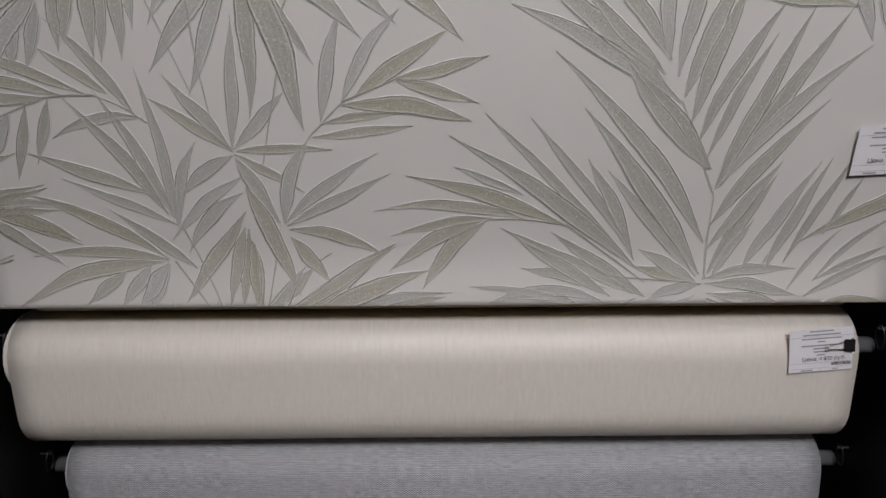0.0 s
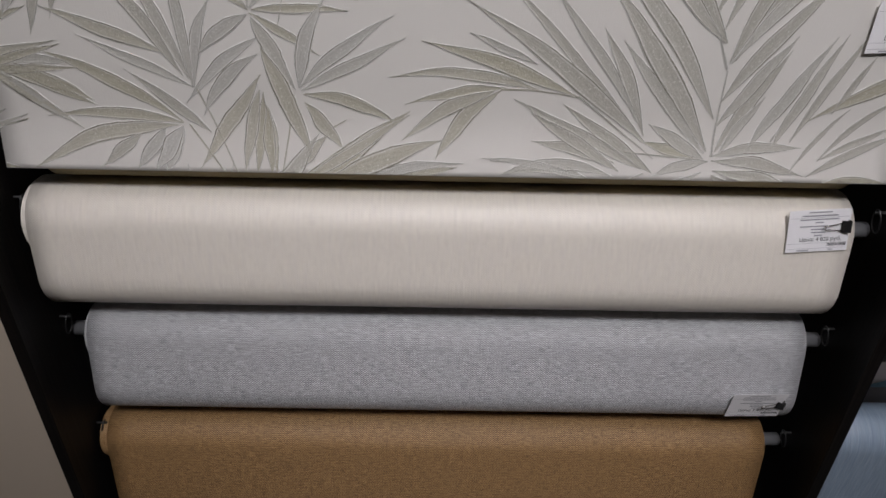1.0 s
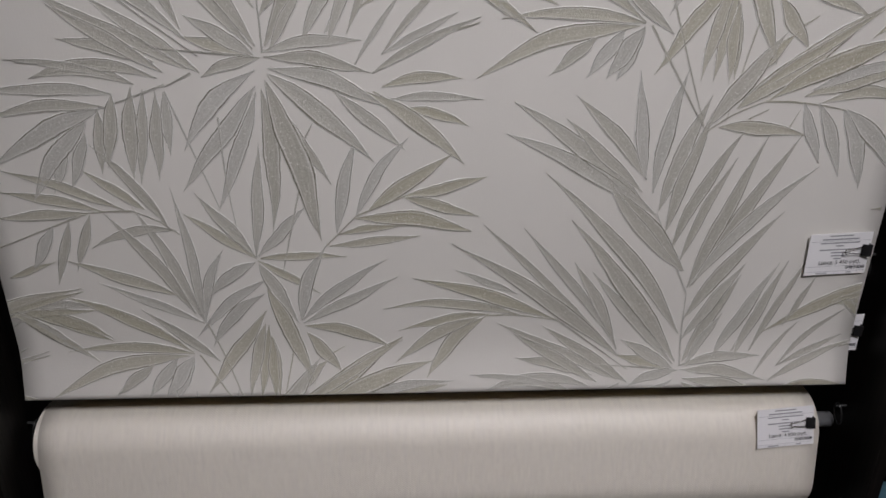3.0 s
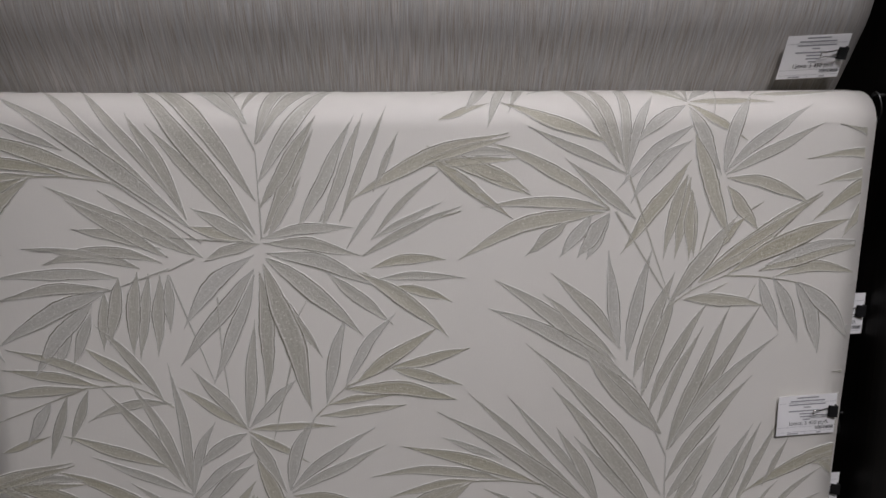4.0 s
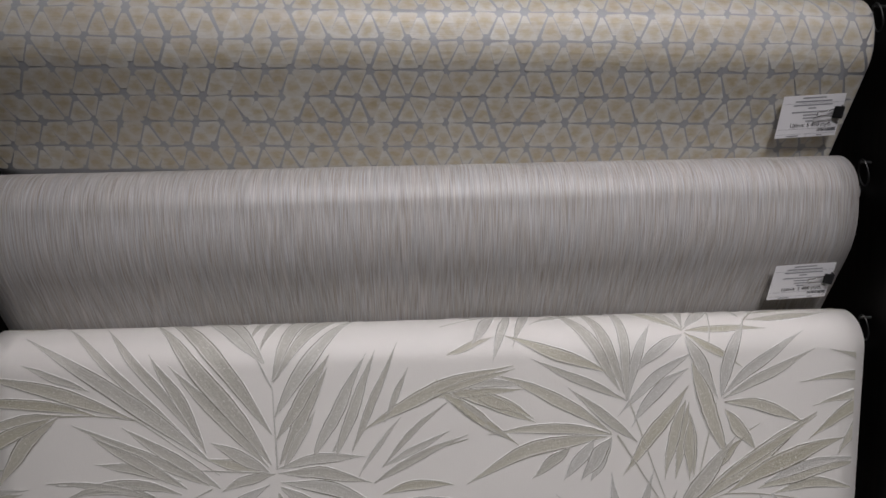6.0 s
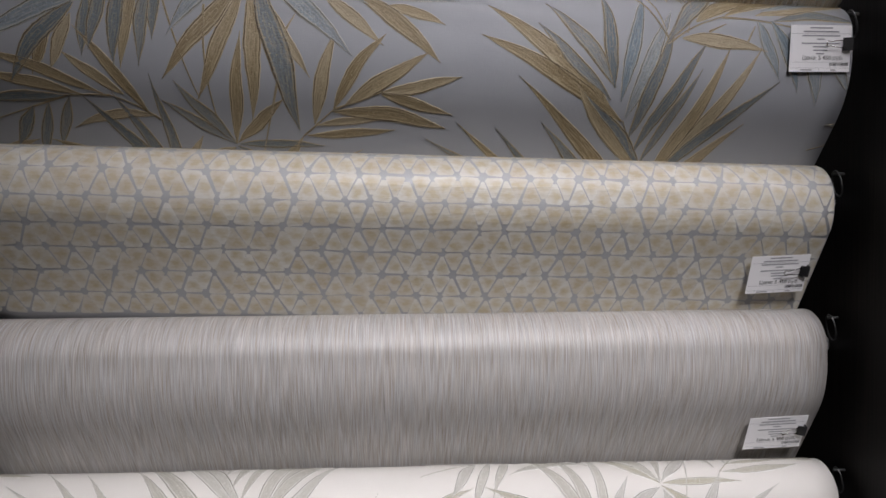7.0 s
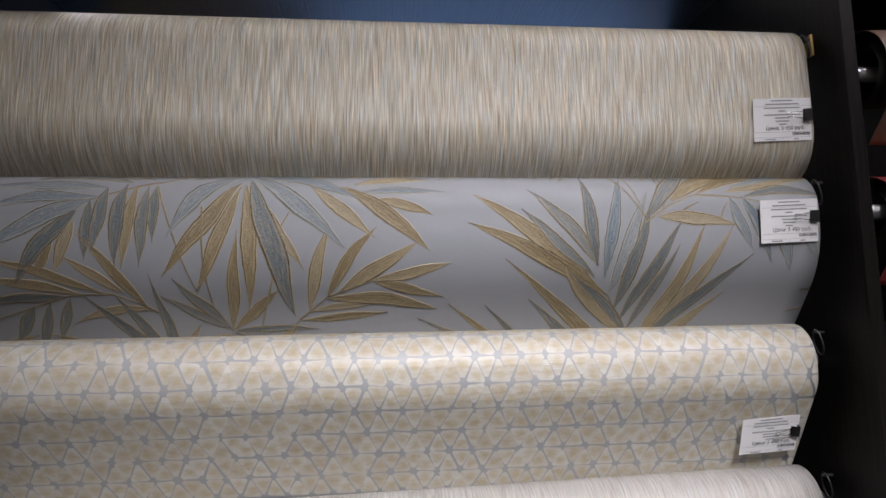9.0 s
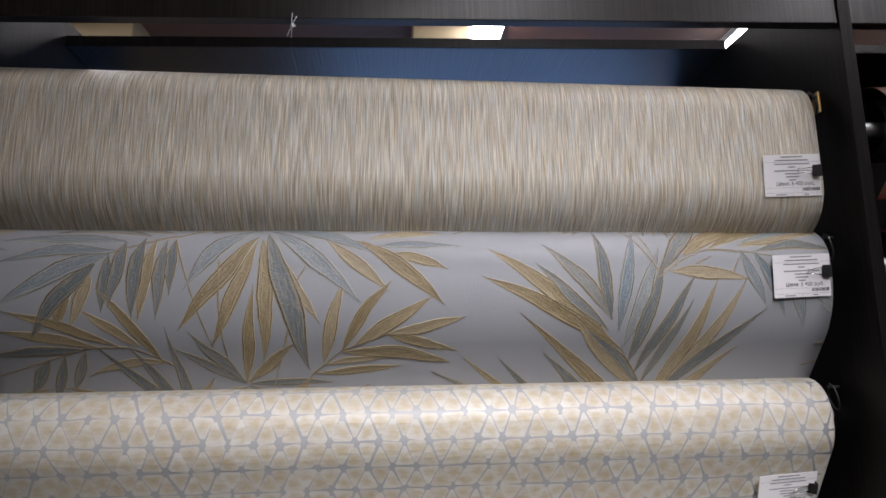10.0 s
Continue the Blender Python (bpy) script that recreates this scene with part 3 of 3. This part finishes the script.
# added strip that stops the shelf's front edge from catching the lamps
part("edge_darkener", box(LEFT + 0.0005, RIGHT - 0.0005, 0.9255, 0.9278, TOP - 0.011, TOP + 0.006), M_WENGE, rack, "black strip added to keep the shelf's front edge dark")
part("back_panel", box(LEFT + 0.0005, RIGHT - 0.0005, REAR - 0.016, REAR - 0.001, 0.05, 1.98), M_WENGE, rack)


def hook(x, y, z, side):
    """A bent wire loop screwed to the panel; the tube's end rests in it."""
    t = thing("rod_hook", "shiny nickel wire hook screwed to the dark rack panel", "hook", "rod hooks", (x, y, z))
    pts = []
    for i in range(20):
        q = 2 * math.pi * i / 20
        pts.append((-side * (0.009 + 0.003 * math.sin(q)), 0.009 * math.cos(q) - 0.004, 0.004 + (0.018 if math.sin(q) > 0 else 0.016) * math.sin(q)))
    part("loop", tube(pts, 0.0011, 8, True), M_HOOK, t, smooth=True)
    part("screw", tube([(0, -0.004, 0.018), (-side * 0.016, -0.004, 0.018)], 0.002, 10), M_HOOK, t)
    return t


def rod(z, y, tip=0.0):
    t = thing("hanging_rod", "grey steel tube lying across the rack in two hooks", "rod", "hanging rods", (0, y, z))
    part("tube_body", tube([(LEFT + 0.004, 0, 0), (-0.2, 0, 0), (0.2, 0, 0), (RIGHT - 0.004, 0, 0)], 0.011, 16), M_STEEL, t, smooth=True)
    t.rotation_euler = (0, tip, 0)
    for k, x in ((1, RIGHT), (-1, LEFT)):
        hook(x - 0.0005 * k, y - 0.018, z + 0.02 - math.tan(tip) * x, k)
    return t


STRIPS = {}


def paper_roll(name, label, rod_y, rod_z, r, x0, x1, material, rear=M_WHITE, wave=0.0, stock=True, core_shift=0.0, rise=0.0, flare=0.0, **shape):
    t = thing(name, label, "wallpaper roll", "wallpaper rolls on the rack")
    dr = Drape(rod_y, rod_z, r, **shape)
    sheet = part("hanging_sheet", paper_mesh(dr, x0, x1, wave, flare=flare), [material, rear], t)
    thicken(sheet, 0.0006, True)
    if stock:
        part("wound_stock", wound_roll(rod_y, rod_z, r - 0.002, x0 - 0.004 + core_shift, x1 - 0.003 + core_shift), material, t)
    STRIPS[label] = dr
    tip = math.atan2(rise, x1 - x0)
    t.matrix_basis = pose(x1, 0, rod_z) @ pose(0, 0, 0, 0, math.degrees(tip), 0) @ pose(-x1, 0, -rod_z)
    rod(rod_z + math.tan(tip) * x1, rod_y, tip)
    return t, dr


r_top, d_top = paper_roll("wallpaper_roll", "beige vinyl wallpaper roll with fine vertical threads", 0.725, 2.075, 0.050, -0.542, 0.545, M_TOP, rise=0.031, lean=-3, drop=0.1, bend=0.07, back=50, tail=0.05)
r_blue, d_blue = paper_roll("wallpaper_roll", "blue-grey wallpaper roll printed with gold and slate palm leaves", 0.728, 1.871, 0.050, -0.542, 0.545, M_BLUE, rise=0.021, wave=0.002, drop=0.02, bend=0.13, back=40, tail=0.12)
r_tri, d_tri = paper_roll("wallpaper_roll", "pale gold wallpaper roll with a triangle lattice on grey", 0.754, 1.668, 0.050, -0.542, 0.54, M_TRIBASE, rise=0.018, drop=0.01, bend=0.06, back=32, tail=0.17)
r_stripe, d_stripe = paper_roll("wallpaper_roll", "silver-grey wallpaper roll with fine vertical threads", 0.764, 1.475, 0.048, -0.545, 0.54, M_STRIPE, rise=-0.008, drop=0.02, bend=0.12, back=33, tail=0.12)
r_leaf, d_leaf = paper_roll("wallpaper_roll", "ivory wallpaper with sage palm leaves hanging as a long sheet", 0.748, 1.275, 0.045, -0.535, 0.54, M_WHITE, rear=M_BACK, wave=0.003, drop=0.475, bend=-0.18, back=-14, tail=0.037, flare=0.012)
r_cream, d_cream = paper_roll("wallpaper_roll", "cream linen-look wallpaper roll looped under itself", 0.740, 0.628, 0.055, -0.535, 0.52, M_CREAM, wave=0.001, core_shift=-0.003, lean=-9, drop=0.068, bend=0.055, back=140, tail=0.04)
r_grey, d_grey = paper_roll("wallpaper_roll", "grey basket-weave wallpaper roll looped under itself", 0.748, 0.430, 0.050, -0.515, 0.525, M_GREY, lean=-13, drop=0.072, bend=0.055, back=140, tail=0.04)
r_brown, d_brown = paper_roll("wallpaper_roll", "ochre brown basket-weave wallpaper roll hanging down", 0.748, 0.215, 0.046, -0.54, 0.525, M_BROWN, core_shift=-0.008, lean=-8, drop=0.12, bend=0.1, back=8, tail=0.03)
r_hid, d_hid = paper_roll("wallpaper_roll", "plain ivory wallpaper roll half hidden behind a hanging sheet", 0.768, 1.062, 0.045, -0.51, 0.553, M_WHITE, drop=0.03, bend=0.06, back=40, tail=0.05)
r_oli, d_oli = paper_roll("wallpaper_roll", "dull olive wallpaper roll half hidden behind a hanging sheet", 0.758, 0.850, 0.045, -0.505, 0.51, M_OLIVE, drop=0.12, bend=0.045, back=140, tail=0.04)


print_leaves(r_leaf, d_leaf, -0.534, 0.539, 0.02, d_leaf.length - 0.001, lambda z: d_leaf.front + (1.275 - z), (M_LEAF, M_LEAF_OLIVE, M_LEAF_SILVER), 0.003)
print_leaves(r_blue, d_blue, -0.541, 0.544, 0.02, d_blue.length - 0.01, lambda z: d_blue.front + (1.076 - z), (M_LEAF_SLATE, M_LEAF_GOLD, M_LEAF_AQUA), 0.002, 0.005, 10)


def print_triangles(roll, dr, x0, x1, s_lo, s_hi, single_rows, base=0.0305, high=0.0345):
    """Raised gold triangles, point up and point down by turns. The rows in single_rows are separate pieces, the others one joined part."""
    rng = random.Random(4)
    joined = bmesh.new()
    juv, jlocal = joined.loops.layers.uv.new("UVMap"), joined.loops.layers.uv.new("Local")
    for r in range(int((s_hi - s_lo) / high)):
        s0 = s_lo + r * high
        for c in range(-1, int((x1 - x0) / base) + 2):
            for up in (0, 1):
                xa = x0 + c * base + (r % 2) * base / 2 + (base / 2 if up else 0)
                tri = [(xa, s0), (xa + base / 2, s0 + high), (xa + base, s0)] if not up else [(xa, s0 + high), (xa + base, s0 + high), (xa + base / 2, s0)]
                cx, cs = sum(p[0] for p in tri) / 3 + rng.uniform(-0.0008, 0.0016), sum(p[1] for p in tri) / 3 + rng.uniform(-0.001, 0.001)
                k = rng.uniform(0.885, 0.965)
                tri = [(cx + (x - cx) * k + rng.uniform(-0.002, 0.002), cs + (s - cs) * k + rng.uniform(-0.0014, 0.0014)) for x, s in tri]
                if sum(p[0] < x0 or p[0] > x1 for p in tri) > 2:
                    continue
                single = r in single_rows
                bm = bmesh.new() if single else joined
                if single:
                    bm.loops.layers.uv.new("UVMap")
                    bm.loops.layers.uv.new("Local")
                uv, local = (bm.loops.layers.uv["UVMap"], bm.loops.layers.uv["Local"]) if single else (juv, jlocal)
                if up:
                    (ax, a_s), (bx, b_s), (tx, ts) = tri
                else:
                    (bx, b_s), (tx, ts), (ax, a_s) = tri
                rows = []
                cut = rng.uniform(0.09, 0.19)
                tip_a, tip_b = rng.uniform(-0.0003, 0.0003), rng.uniform(-0.00015, 0.00015)
                for f, inset in ((0.0, cut), (cut * 0.8, 0.0), (0.35, 0.0), (0.6, 0.0), (0.98 - cut, 0.0)):
                    row = []
                    for e, x, s in ((1, ax + (tx - ax) * f, a_s + (ts - a_s) * f), (-1, bx + (tx - bx) * f, b_s + (ts - b_s) * f)):
                        x = min(max(x + (bx - ax) * inset * e, x0), x1)
                        p = dr.at(s, 0.0004 + tip_a * (f - 0.5) + tip_b * e * (1 - f))
                        row.append((bm.verts.new((x, p.x, p.y)), (x, s)))
                    rows.append(row)
                for A, B in zip(rows, rows[1:]):
                    quad = (A[0], A[1], B[1], B[0])
                    f = bm.faces.new([q[0] for q in quad])
                    for lp, q in zip(f.loops, quad):
                        lp[uv].uv = q[1]
                        lp[local].uv = ((q[1][0] - cx) / base, (q[1][1] - cs) / base)
                if single:
                    part("triangle", bm, M_GOLD_PIECE, roll)
    tagged(part("triangle_field", joined, M_GOLD, roll, "pale gold raised triangles"), kind="stuff")


print_triangles(r_tri, d_tri, -0.541, 0.539, 0.012, d_tri.length - 0.005, (3, 4, 5, 6))


# ---------------------------------------------------------------- the neighbouring rack
FAR = 1.72
side_rack = thing("wallpaper_rack", "second dark wenge rack of wallpaper rolls beside the first", "rack")
part("side_panel", box(FAR, FAR + 0.025, FRONT, REAR, 0, TOP, 0.001), M_WENGE, side_rack)
part("front_rail", box(RIGHT + 0.0185, FAR - 0.0005, FRONT + 0.003, FRONT + 0.021, 2.19, 2.34, 0.001), M_BOARD, side_rack)
part("top_shelf", box(RIGHT + 0.0185, FAR - 0.0005, 0.925, REAR - 0.02, TOP - 0.018, TOP - 0.001, 0.001), M_SHELF, side_rack)
part("back_panel", box(RIGHT + 0.0185, FAR - 0.0005, REAR - 0.016, REAR - 0.001, 0.05, TOP - 0.02), M_WENGE, side_rack)


def side_roll(label, z, r, a, b, x0=0.668, **shape):
    t = thing("wallpaper_roll", label, "wallpaper roll", "wallpaper rolls on the second rack")
    paper = M_PALE if "pale blue" in label else plain_paper(label.split(" wallpaper")[0].replace(" ", "_") + "_paper", a, b)
    dr = Drape(0.745, z, r, **shape)
    thicken(part("hanging_sheet", paper_mesh(dr, x0, 1.69, 0.001, 20), [paper, M_DARKSTOCK], t), 0.0008, True)
    part("wound_stock", wound_roll(0.745, z, r - 0.012, x0 + 0.004, 1.69), M_DARKSTOCK, t)
    bar = thing("hanging_rod", "grey steel tube lying across the second rack", "rod", "hanging rods", (0, 0.745, z))
    part("tube_body", tube([(RIGHT + 0.03, 0, 0), (0.9, 0, 0), (FAR - 0.004, 0, 0)], 0.011, 14), M_STEEL, bar, smooth=True)


M_PALE = striped_paper("pale_blue_streaked_paper", [(0.3, (0.2, 0.26, 0.33)), (0.5, (0.28, 0.35, 0.43)), (0.7, (0.38, 0.45, 0.52))], (0.95, 1.0, 1.05), (1.0, 1.0, 1.0), 0.3)
M_DARKSTOCK = plain_paper("dark_stock", (0.05, 0.05, 0.05), (0.08, 0.08, 0.08))
side_roll("terracotta and teal wallpaper roll", 2.075, 0.062, (0.5, 0.17, 0.08), (0.24, 0.3, 0.29), drop=0.03, bend=0.06, back=45, tail=0.05)
side_roll("deep red plain wallpaper roll", 1.872, 0.05, (0.3, 0.03, 0.04), (0.36, 0.05, 0.05), drop=0.02, bend=0.06, back=40, tail=0.06)
side_roll("olive brown wallpaper roll", 1.668, 0.05, (0.12, 0.09, 0.05), (0.2, 0.15, 0.08), x0=0.685, drop=0.02, bend=0.06, back=40, tail=0.06)
side_roll("charcoal grey wallpaper roll", 1.465, 0.05, (0.04, 0.04, 0.045), (0.07, 0.07, 0.075), x0=0.69, drop=0.02, bend=0.06, back=40, tail=0.06)
side_roll("dark brown wallpaper roll", 1.26, 0.05, (0.05, 0.035, 0.03), (0.08, 0.06, 0.05), x0=0.69, drop=0.02, bend=0.06, back=40, tail=0.06)
side_roll("dark slate wallpaper roll", 0.64, 0.05, (0.08, 0.1, 0.13), (0.1, 0.12, 0.16), x0=0.69, drop=0.02, bend=0.06, back=40, tail=0.06)
side_roll("dark teal wallpaper roll", 0.44, 0.05, (0.05, 0.12, 0.16), (0.07, 0.16, 0.2), x0=0.665, drop=0.02, bend=0.06, back=40, tail=0.06)
side_roll("pale blue wallpaper roll", 0.235, 0.05, (0.28, 0.36, 0.46), (0.36, 0.43, 0.52), x0=0.628, drop=0.12, bend=0.1, back=5, tail=0.03)

# brass colour stands in for gold light on the hook and panel here
plate = thing("gold_lit_plate", "small brass plate standing in for a gold-lit hook and patch of light on the panel", "bracket")
part("plate", box(RIGHT - 0.004, RIGHT - 0.0005, 0.695, 0.709, 2.085, 2.115, 0.001), M_BRASS, plate)
part("screw", tube([(RIGHT - 0.004, 0.702, 2.108), (RIGHT - 0.006, 0.702, 2.108)], 0.003, 10), M_HOOK, plate)

knot = thing("string_tie", "knotted white string looped round the rack's front rail", "string")
part("loop", tube([(-0.152, FRONT + 0.001, 2.196), (-0.1523, FRONT - 0.0005, 2.186), (-0.152, FRONT + 0.012, 2.1885), (-0.151, FRONT + 0.022, 2.1885), (-0.152, FRONT + 0.0222, 2.198)], 0.0005, 6), M_STRING, knot, smooth=True)
part("knot", tube([(-0.1535, FRONT - 0.001, 2.176), (-0.151, FRONT - 0.003, 2.179), (-0.1525, FRONT - 0.004, 2.175), (-0.150, FRONT - 0.001, 2.177)], 0.0014, 6), M_STRING, knot, smooth=True)
for ex, ez in ((-0.158, 2.163), (-0.1525, 2.162), (-0.146, 2.19), (-0.1525, 2.187)):
    part("string_end", tube([(-0.152, FRONT - 0.002, 2.177), ((ex - 0.152) / 2, FRONT - 0.003, (ez + 2.177) / 2), (ex, FRONT - 0.0015, ez)], 0.0005, 6), M_STRING, knot, smooth=True)

# ---------------------------------------------------------------- price tags
def glyphs(words, size):
    cu = bpy.data.curves.new("price", "FONT")
    cu.body, cu.size = words, size
    ob = bpy.data.objects.new("price", cu)
    scene.collection.objects.link(ob)
    me = bpy.data.meshes.new_from_object(ob.evaluated_get(bpy.context.evaluated_depsgraph_get()))
    bpy.data.objects.remove(ob)
    return me


def price_mesh(price):
    """The price line as one mesh, one unit high, centred. The two small letters that the font fills badly are drawn here."""
    bm = bmesh.new()
    for words, size, at in (("Ц", 1.0, 0.0), ("e", 1.2, 0.74), ("а: " + price + " руб.", 1.0, 1.88)):
        me = glyphs(words, size)
        me.transform(Matrix.Translation((at, 0, 0)))
        bm.from_mesh(me)
        bpy.data.meshes.remove(me)
    for x0, x1, y0, y1 in ((1.35, 1.44, 0, 0.545), (1.7, 1.79, 0, 0.545), (1.44, 1.7, 0.24, 0.32)):
        bm.faces.new([bm.verts.new(p) for p in ((x0, y0, 0), (x1, y0, 0), (x1, y1, 0), (x0, y1, 0))])
    wide = max(v.co.x for v in bm.verts)
    bmesh.ops.translate(bm, verts=bm.verts[:], vec=(-wide / 2, 0, 0))
    me = bpy.data.meshes.new("price_text")
    bm.to_mesh(me)
    bm.free()
    return me


def price_tag(price, m, curl=0.0):
    """A printed card, 96 by 70 mm, x to the right and y up in its own plane."""
    w, h = 0.096, 0.068
    t = thing("price_tag", "white printed price card clipped to a wallpaper edge", "price tag", "price tags")
    bm = bmesh.new()
    grid = [[bm.verts.new((w * (i / 8 - 0.5), h * (j / 4 - 0.5), curl * ((i / 8 - 1) ** 2))) for j in range(5)] for i in range(9)]
    for i in range(8):
        for j in range(4):
            bm.faces.new((grid[i][j], grid[i + 1][j], grid[i + 1][j + 1], grid[i][j + 1]))
    thicken(part("card", bm, M_CARD, t), 0.0005)

    def lay(x, y):
        return curl * ((x / w + 0.5 - 1) ** 2) + 0.0003

    def bar(name, x0, x1, y0, y1, material):
        b = bmesh.new()
        n = max(1, int((x1 - x0) / 0.012))
        cols = [[b.verts.new((x0 + (x1 - x0) * i / n, y, lay(x0 + (x1 - x0) * i / n, y))) for y in (y0, y1)] for i in range(n + 1)]
        for i in range(n):
            b.faces.new((cols[i][0], cols[i + 1][0], cols[i + 1][1], cols[i][1]))
        part(name, b, material, t)

    for cy, half, th, ink in ((0.030, 0.018, 0.0020, M_FAINT), (0.0245, 0.028, 0.0022, M_FAINT), (0.0185, 0.030, 0.0020, M_FAINT), (0.0135, 0.006, 0.0020, M_FAINT),
                              (0.0075, 0.030, 0.0020, M_FAINT), (0.0025, 0.012, 0.0020, M_FAINT), (-0.0025, 0.011, 0.0020, M_FAINT), (-0.0075, 0.006, 0.0020, M_FAINT)):
        bar("text_line", -half, half, cy - th / 2, cy + th / 2, ink)
    for cy in (0.0215, -0.020, -0.0285):
        bar("rule", -0.046, 0.046, cy - 0.0002, cy + 0.0002, M_FAINT)
    bar("rule", -0.0008, -0.0004, -0.0338, -0.0288, M_FAINT)
    bar("text_line", -0.030, -0.012, -0.0322, -0.0305, M_FAINT)
    bar("text_line", 0.018, 0.026, -0.0322, -0.0305, M_FAINT)
    rng = random.Random(9)
    x = 0.016
    while x < 0.045:
        wdt = rng.choice((0.0005, 0.0009, 0.0014))
        bar("barcode_line", x, x + wdt, -0.0215 - 0.004, -0.0215 + 0.0008, M_INK)
        x += wdt + rng.choice((0.0005, 0.0009))
    me = price_mesh(price)
    me.transform(Matrix.Scale(0.0088, 4))
    me.materials.append(M_INK)
    for v in me.vertices:
        v.co = (v.co.x + 0.004, v.co.y - 0.0165, lay(v.co.x + 0.004, 0) + 0.0004)
    p = new("price_text", me)
    p.parent = t
    t.matrix_basis = m
    # the clip that holds it
    c = thing("binder_clip", "black binder clip with nickel wire handles on a price card", "binder clip", "binder clips")
    bm = bmesh.new()
    prof = [(0.0, 0.0085), (0.012, 0.0035), (0.0125, 0.0028), (0.0008, 0.0075), (0.0008, -0.0075), (0.0125, -0.0028), (0.012, -0.0035), (0.0, -0.0085)]
    sides = [[bm.verts.new((0.012 - x, y, z)) for x, z in prof] for y in (-0.0095, 0.0095)]
    for i in range(len(prof)):
        bm.faces.new((sides[0][i], sides[0][(i + 1) % 8], sides[1][(i + 1) % 8], sides[1][i]))
    for s in sides:
        for q in ((0, 1, 2, 3), (4, 5, 6, 7), (0, 3, 4, 7)):
            bm.faces.new([s[i] for i in q])
    bmesh.ops.recalc_face_normals(bm, faces=bm.faces[:])
    part("clip_body", bm, M_BLACK, c)
    wire = [(0.001, -0.006, 0.0046), (-0.012, -0.0045, 0.0062), (-0.022, -0.003, 0.0072), (-0.0265, -0.0042, 0.0075), (-0.0285, -0.002, 0.0075), (-0.0272, 0.0, 0.0075),
            (-0.0285, 0.002, 0.0075), (-0.0265, 0.0042, 0.0075), (-0.022, 0.003, 0.0072), (-0.012, 0.0045, 0.0062), (0.001, 0.006, 0.0046)]
    part("wire_handle", tube(wire, 0.0008, 6), M_WIRE, c, smooth=True)
    part("wire_handle", tube([(x, y, -z) for x, y, z in wire], 0.0008, 6), M_WIRE, c, smooth=True)
    c.matrix_basis = m @ pose(w / 2 - 0.014, 0.006, 0.0)
    return t


def tag_at(price, x, y, z, lean, turn=0.0, curl=0.0):
    """A card at a place; lean tips its lower edge towards the wall."""
    return price_tag(price, pose(x, y, z, 90 + lean) @ pose(0, 0, 0, 0, 0, turn) @ Matrix.Scale(0.82, 4), curl)


tag_at("5 450", 0.498, 0.667, 1.986, 6, 1)
tag_at("5 450", 0.499, 0.674, 1.853, 7, 1, 0.002)
tag_at("5 450", 0.482, 0.733, 1.572, 26, 3)
tag_at("5 450", 0.484, 0.740, 1.360, 28, 3)
tag_at("5 450", 0.495, 0.698, 0.905, 2, 2, 0.0015)
tag_at("4 820", 0.470, 0.687, 0.655, -12, 4, 0.0015)
tag_at("4 820", 0.464, 0.675, 0.362, 12, 2)
tag_at("5 450", 0.529, 0.714, 1.035, 3, 2)
tag_at("4 820", 0.520, 0.7115, 0.785, 3, 2)
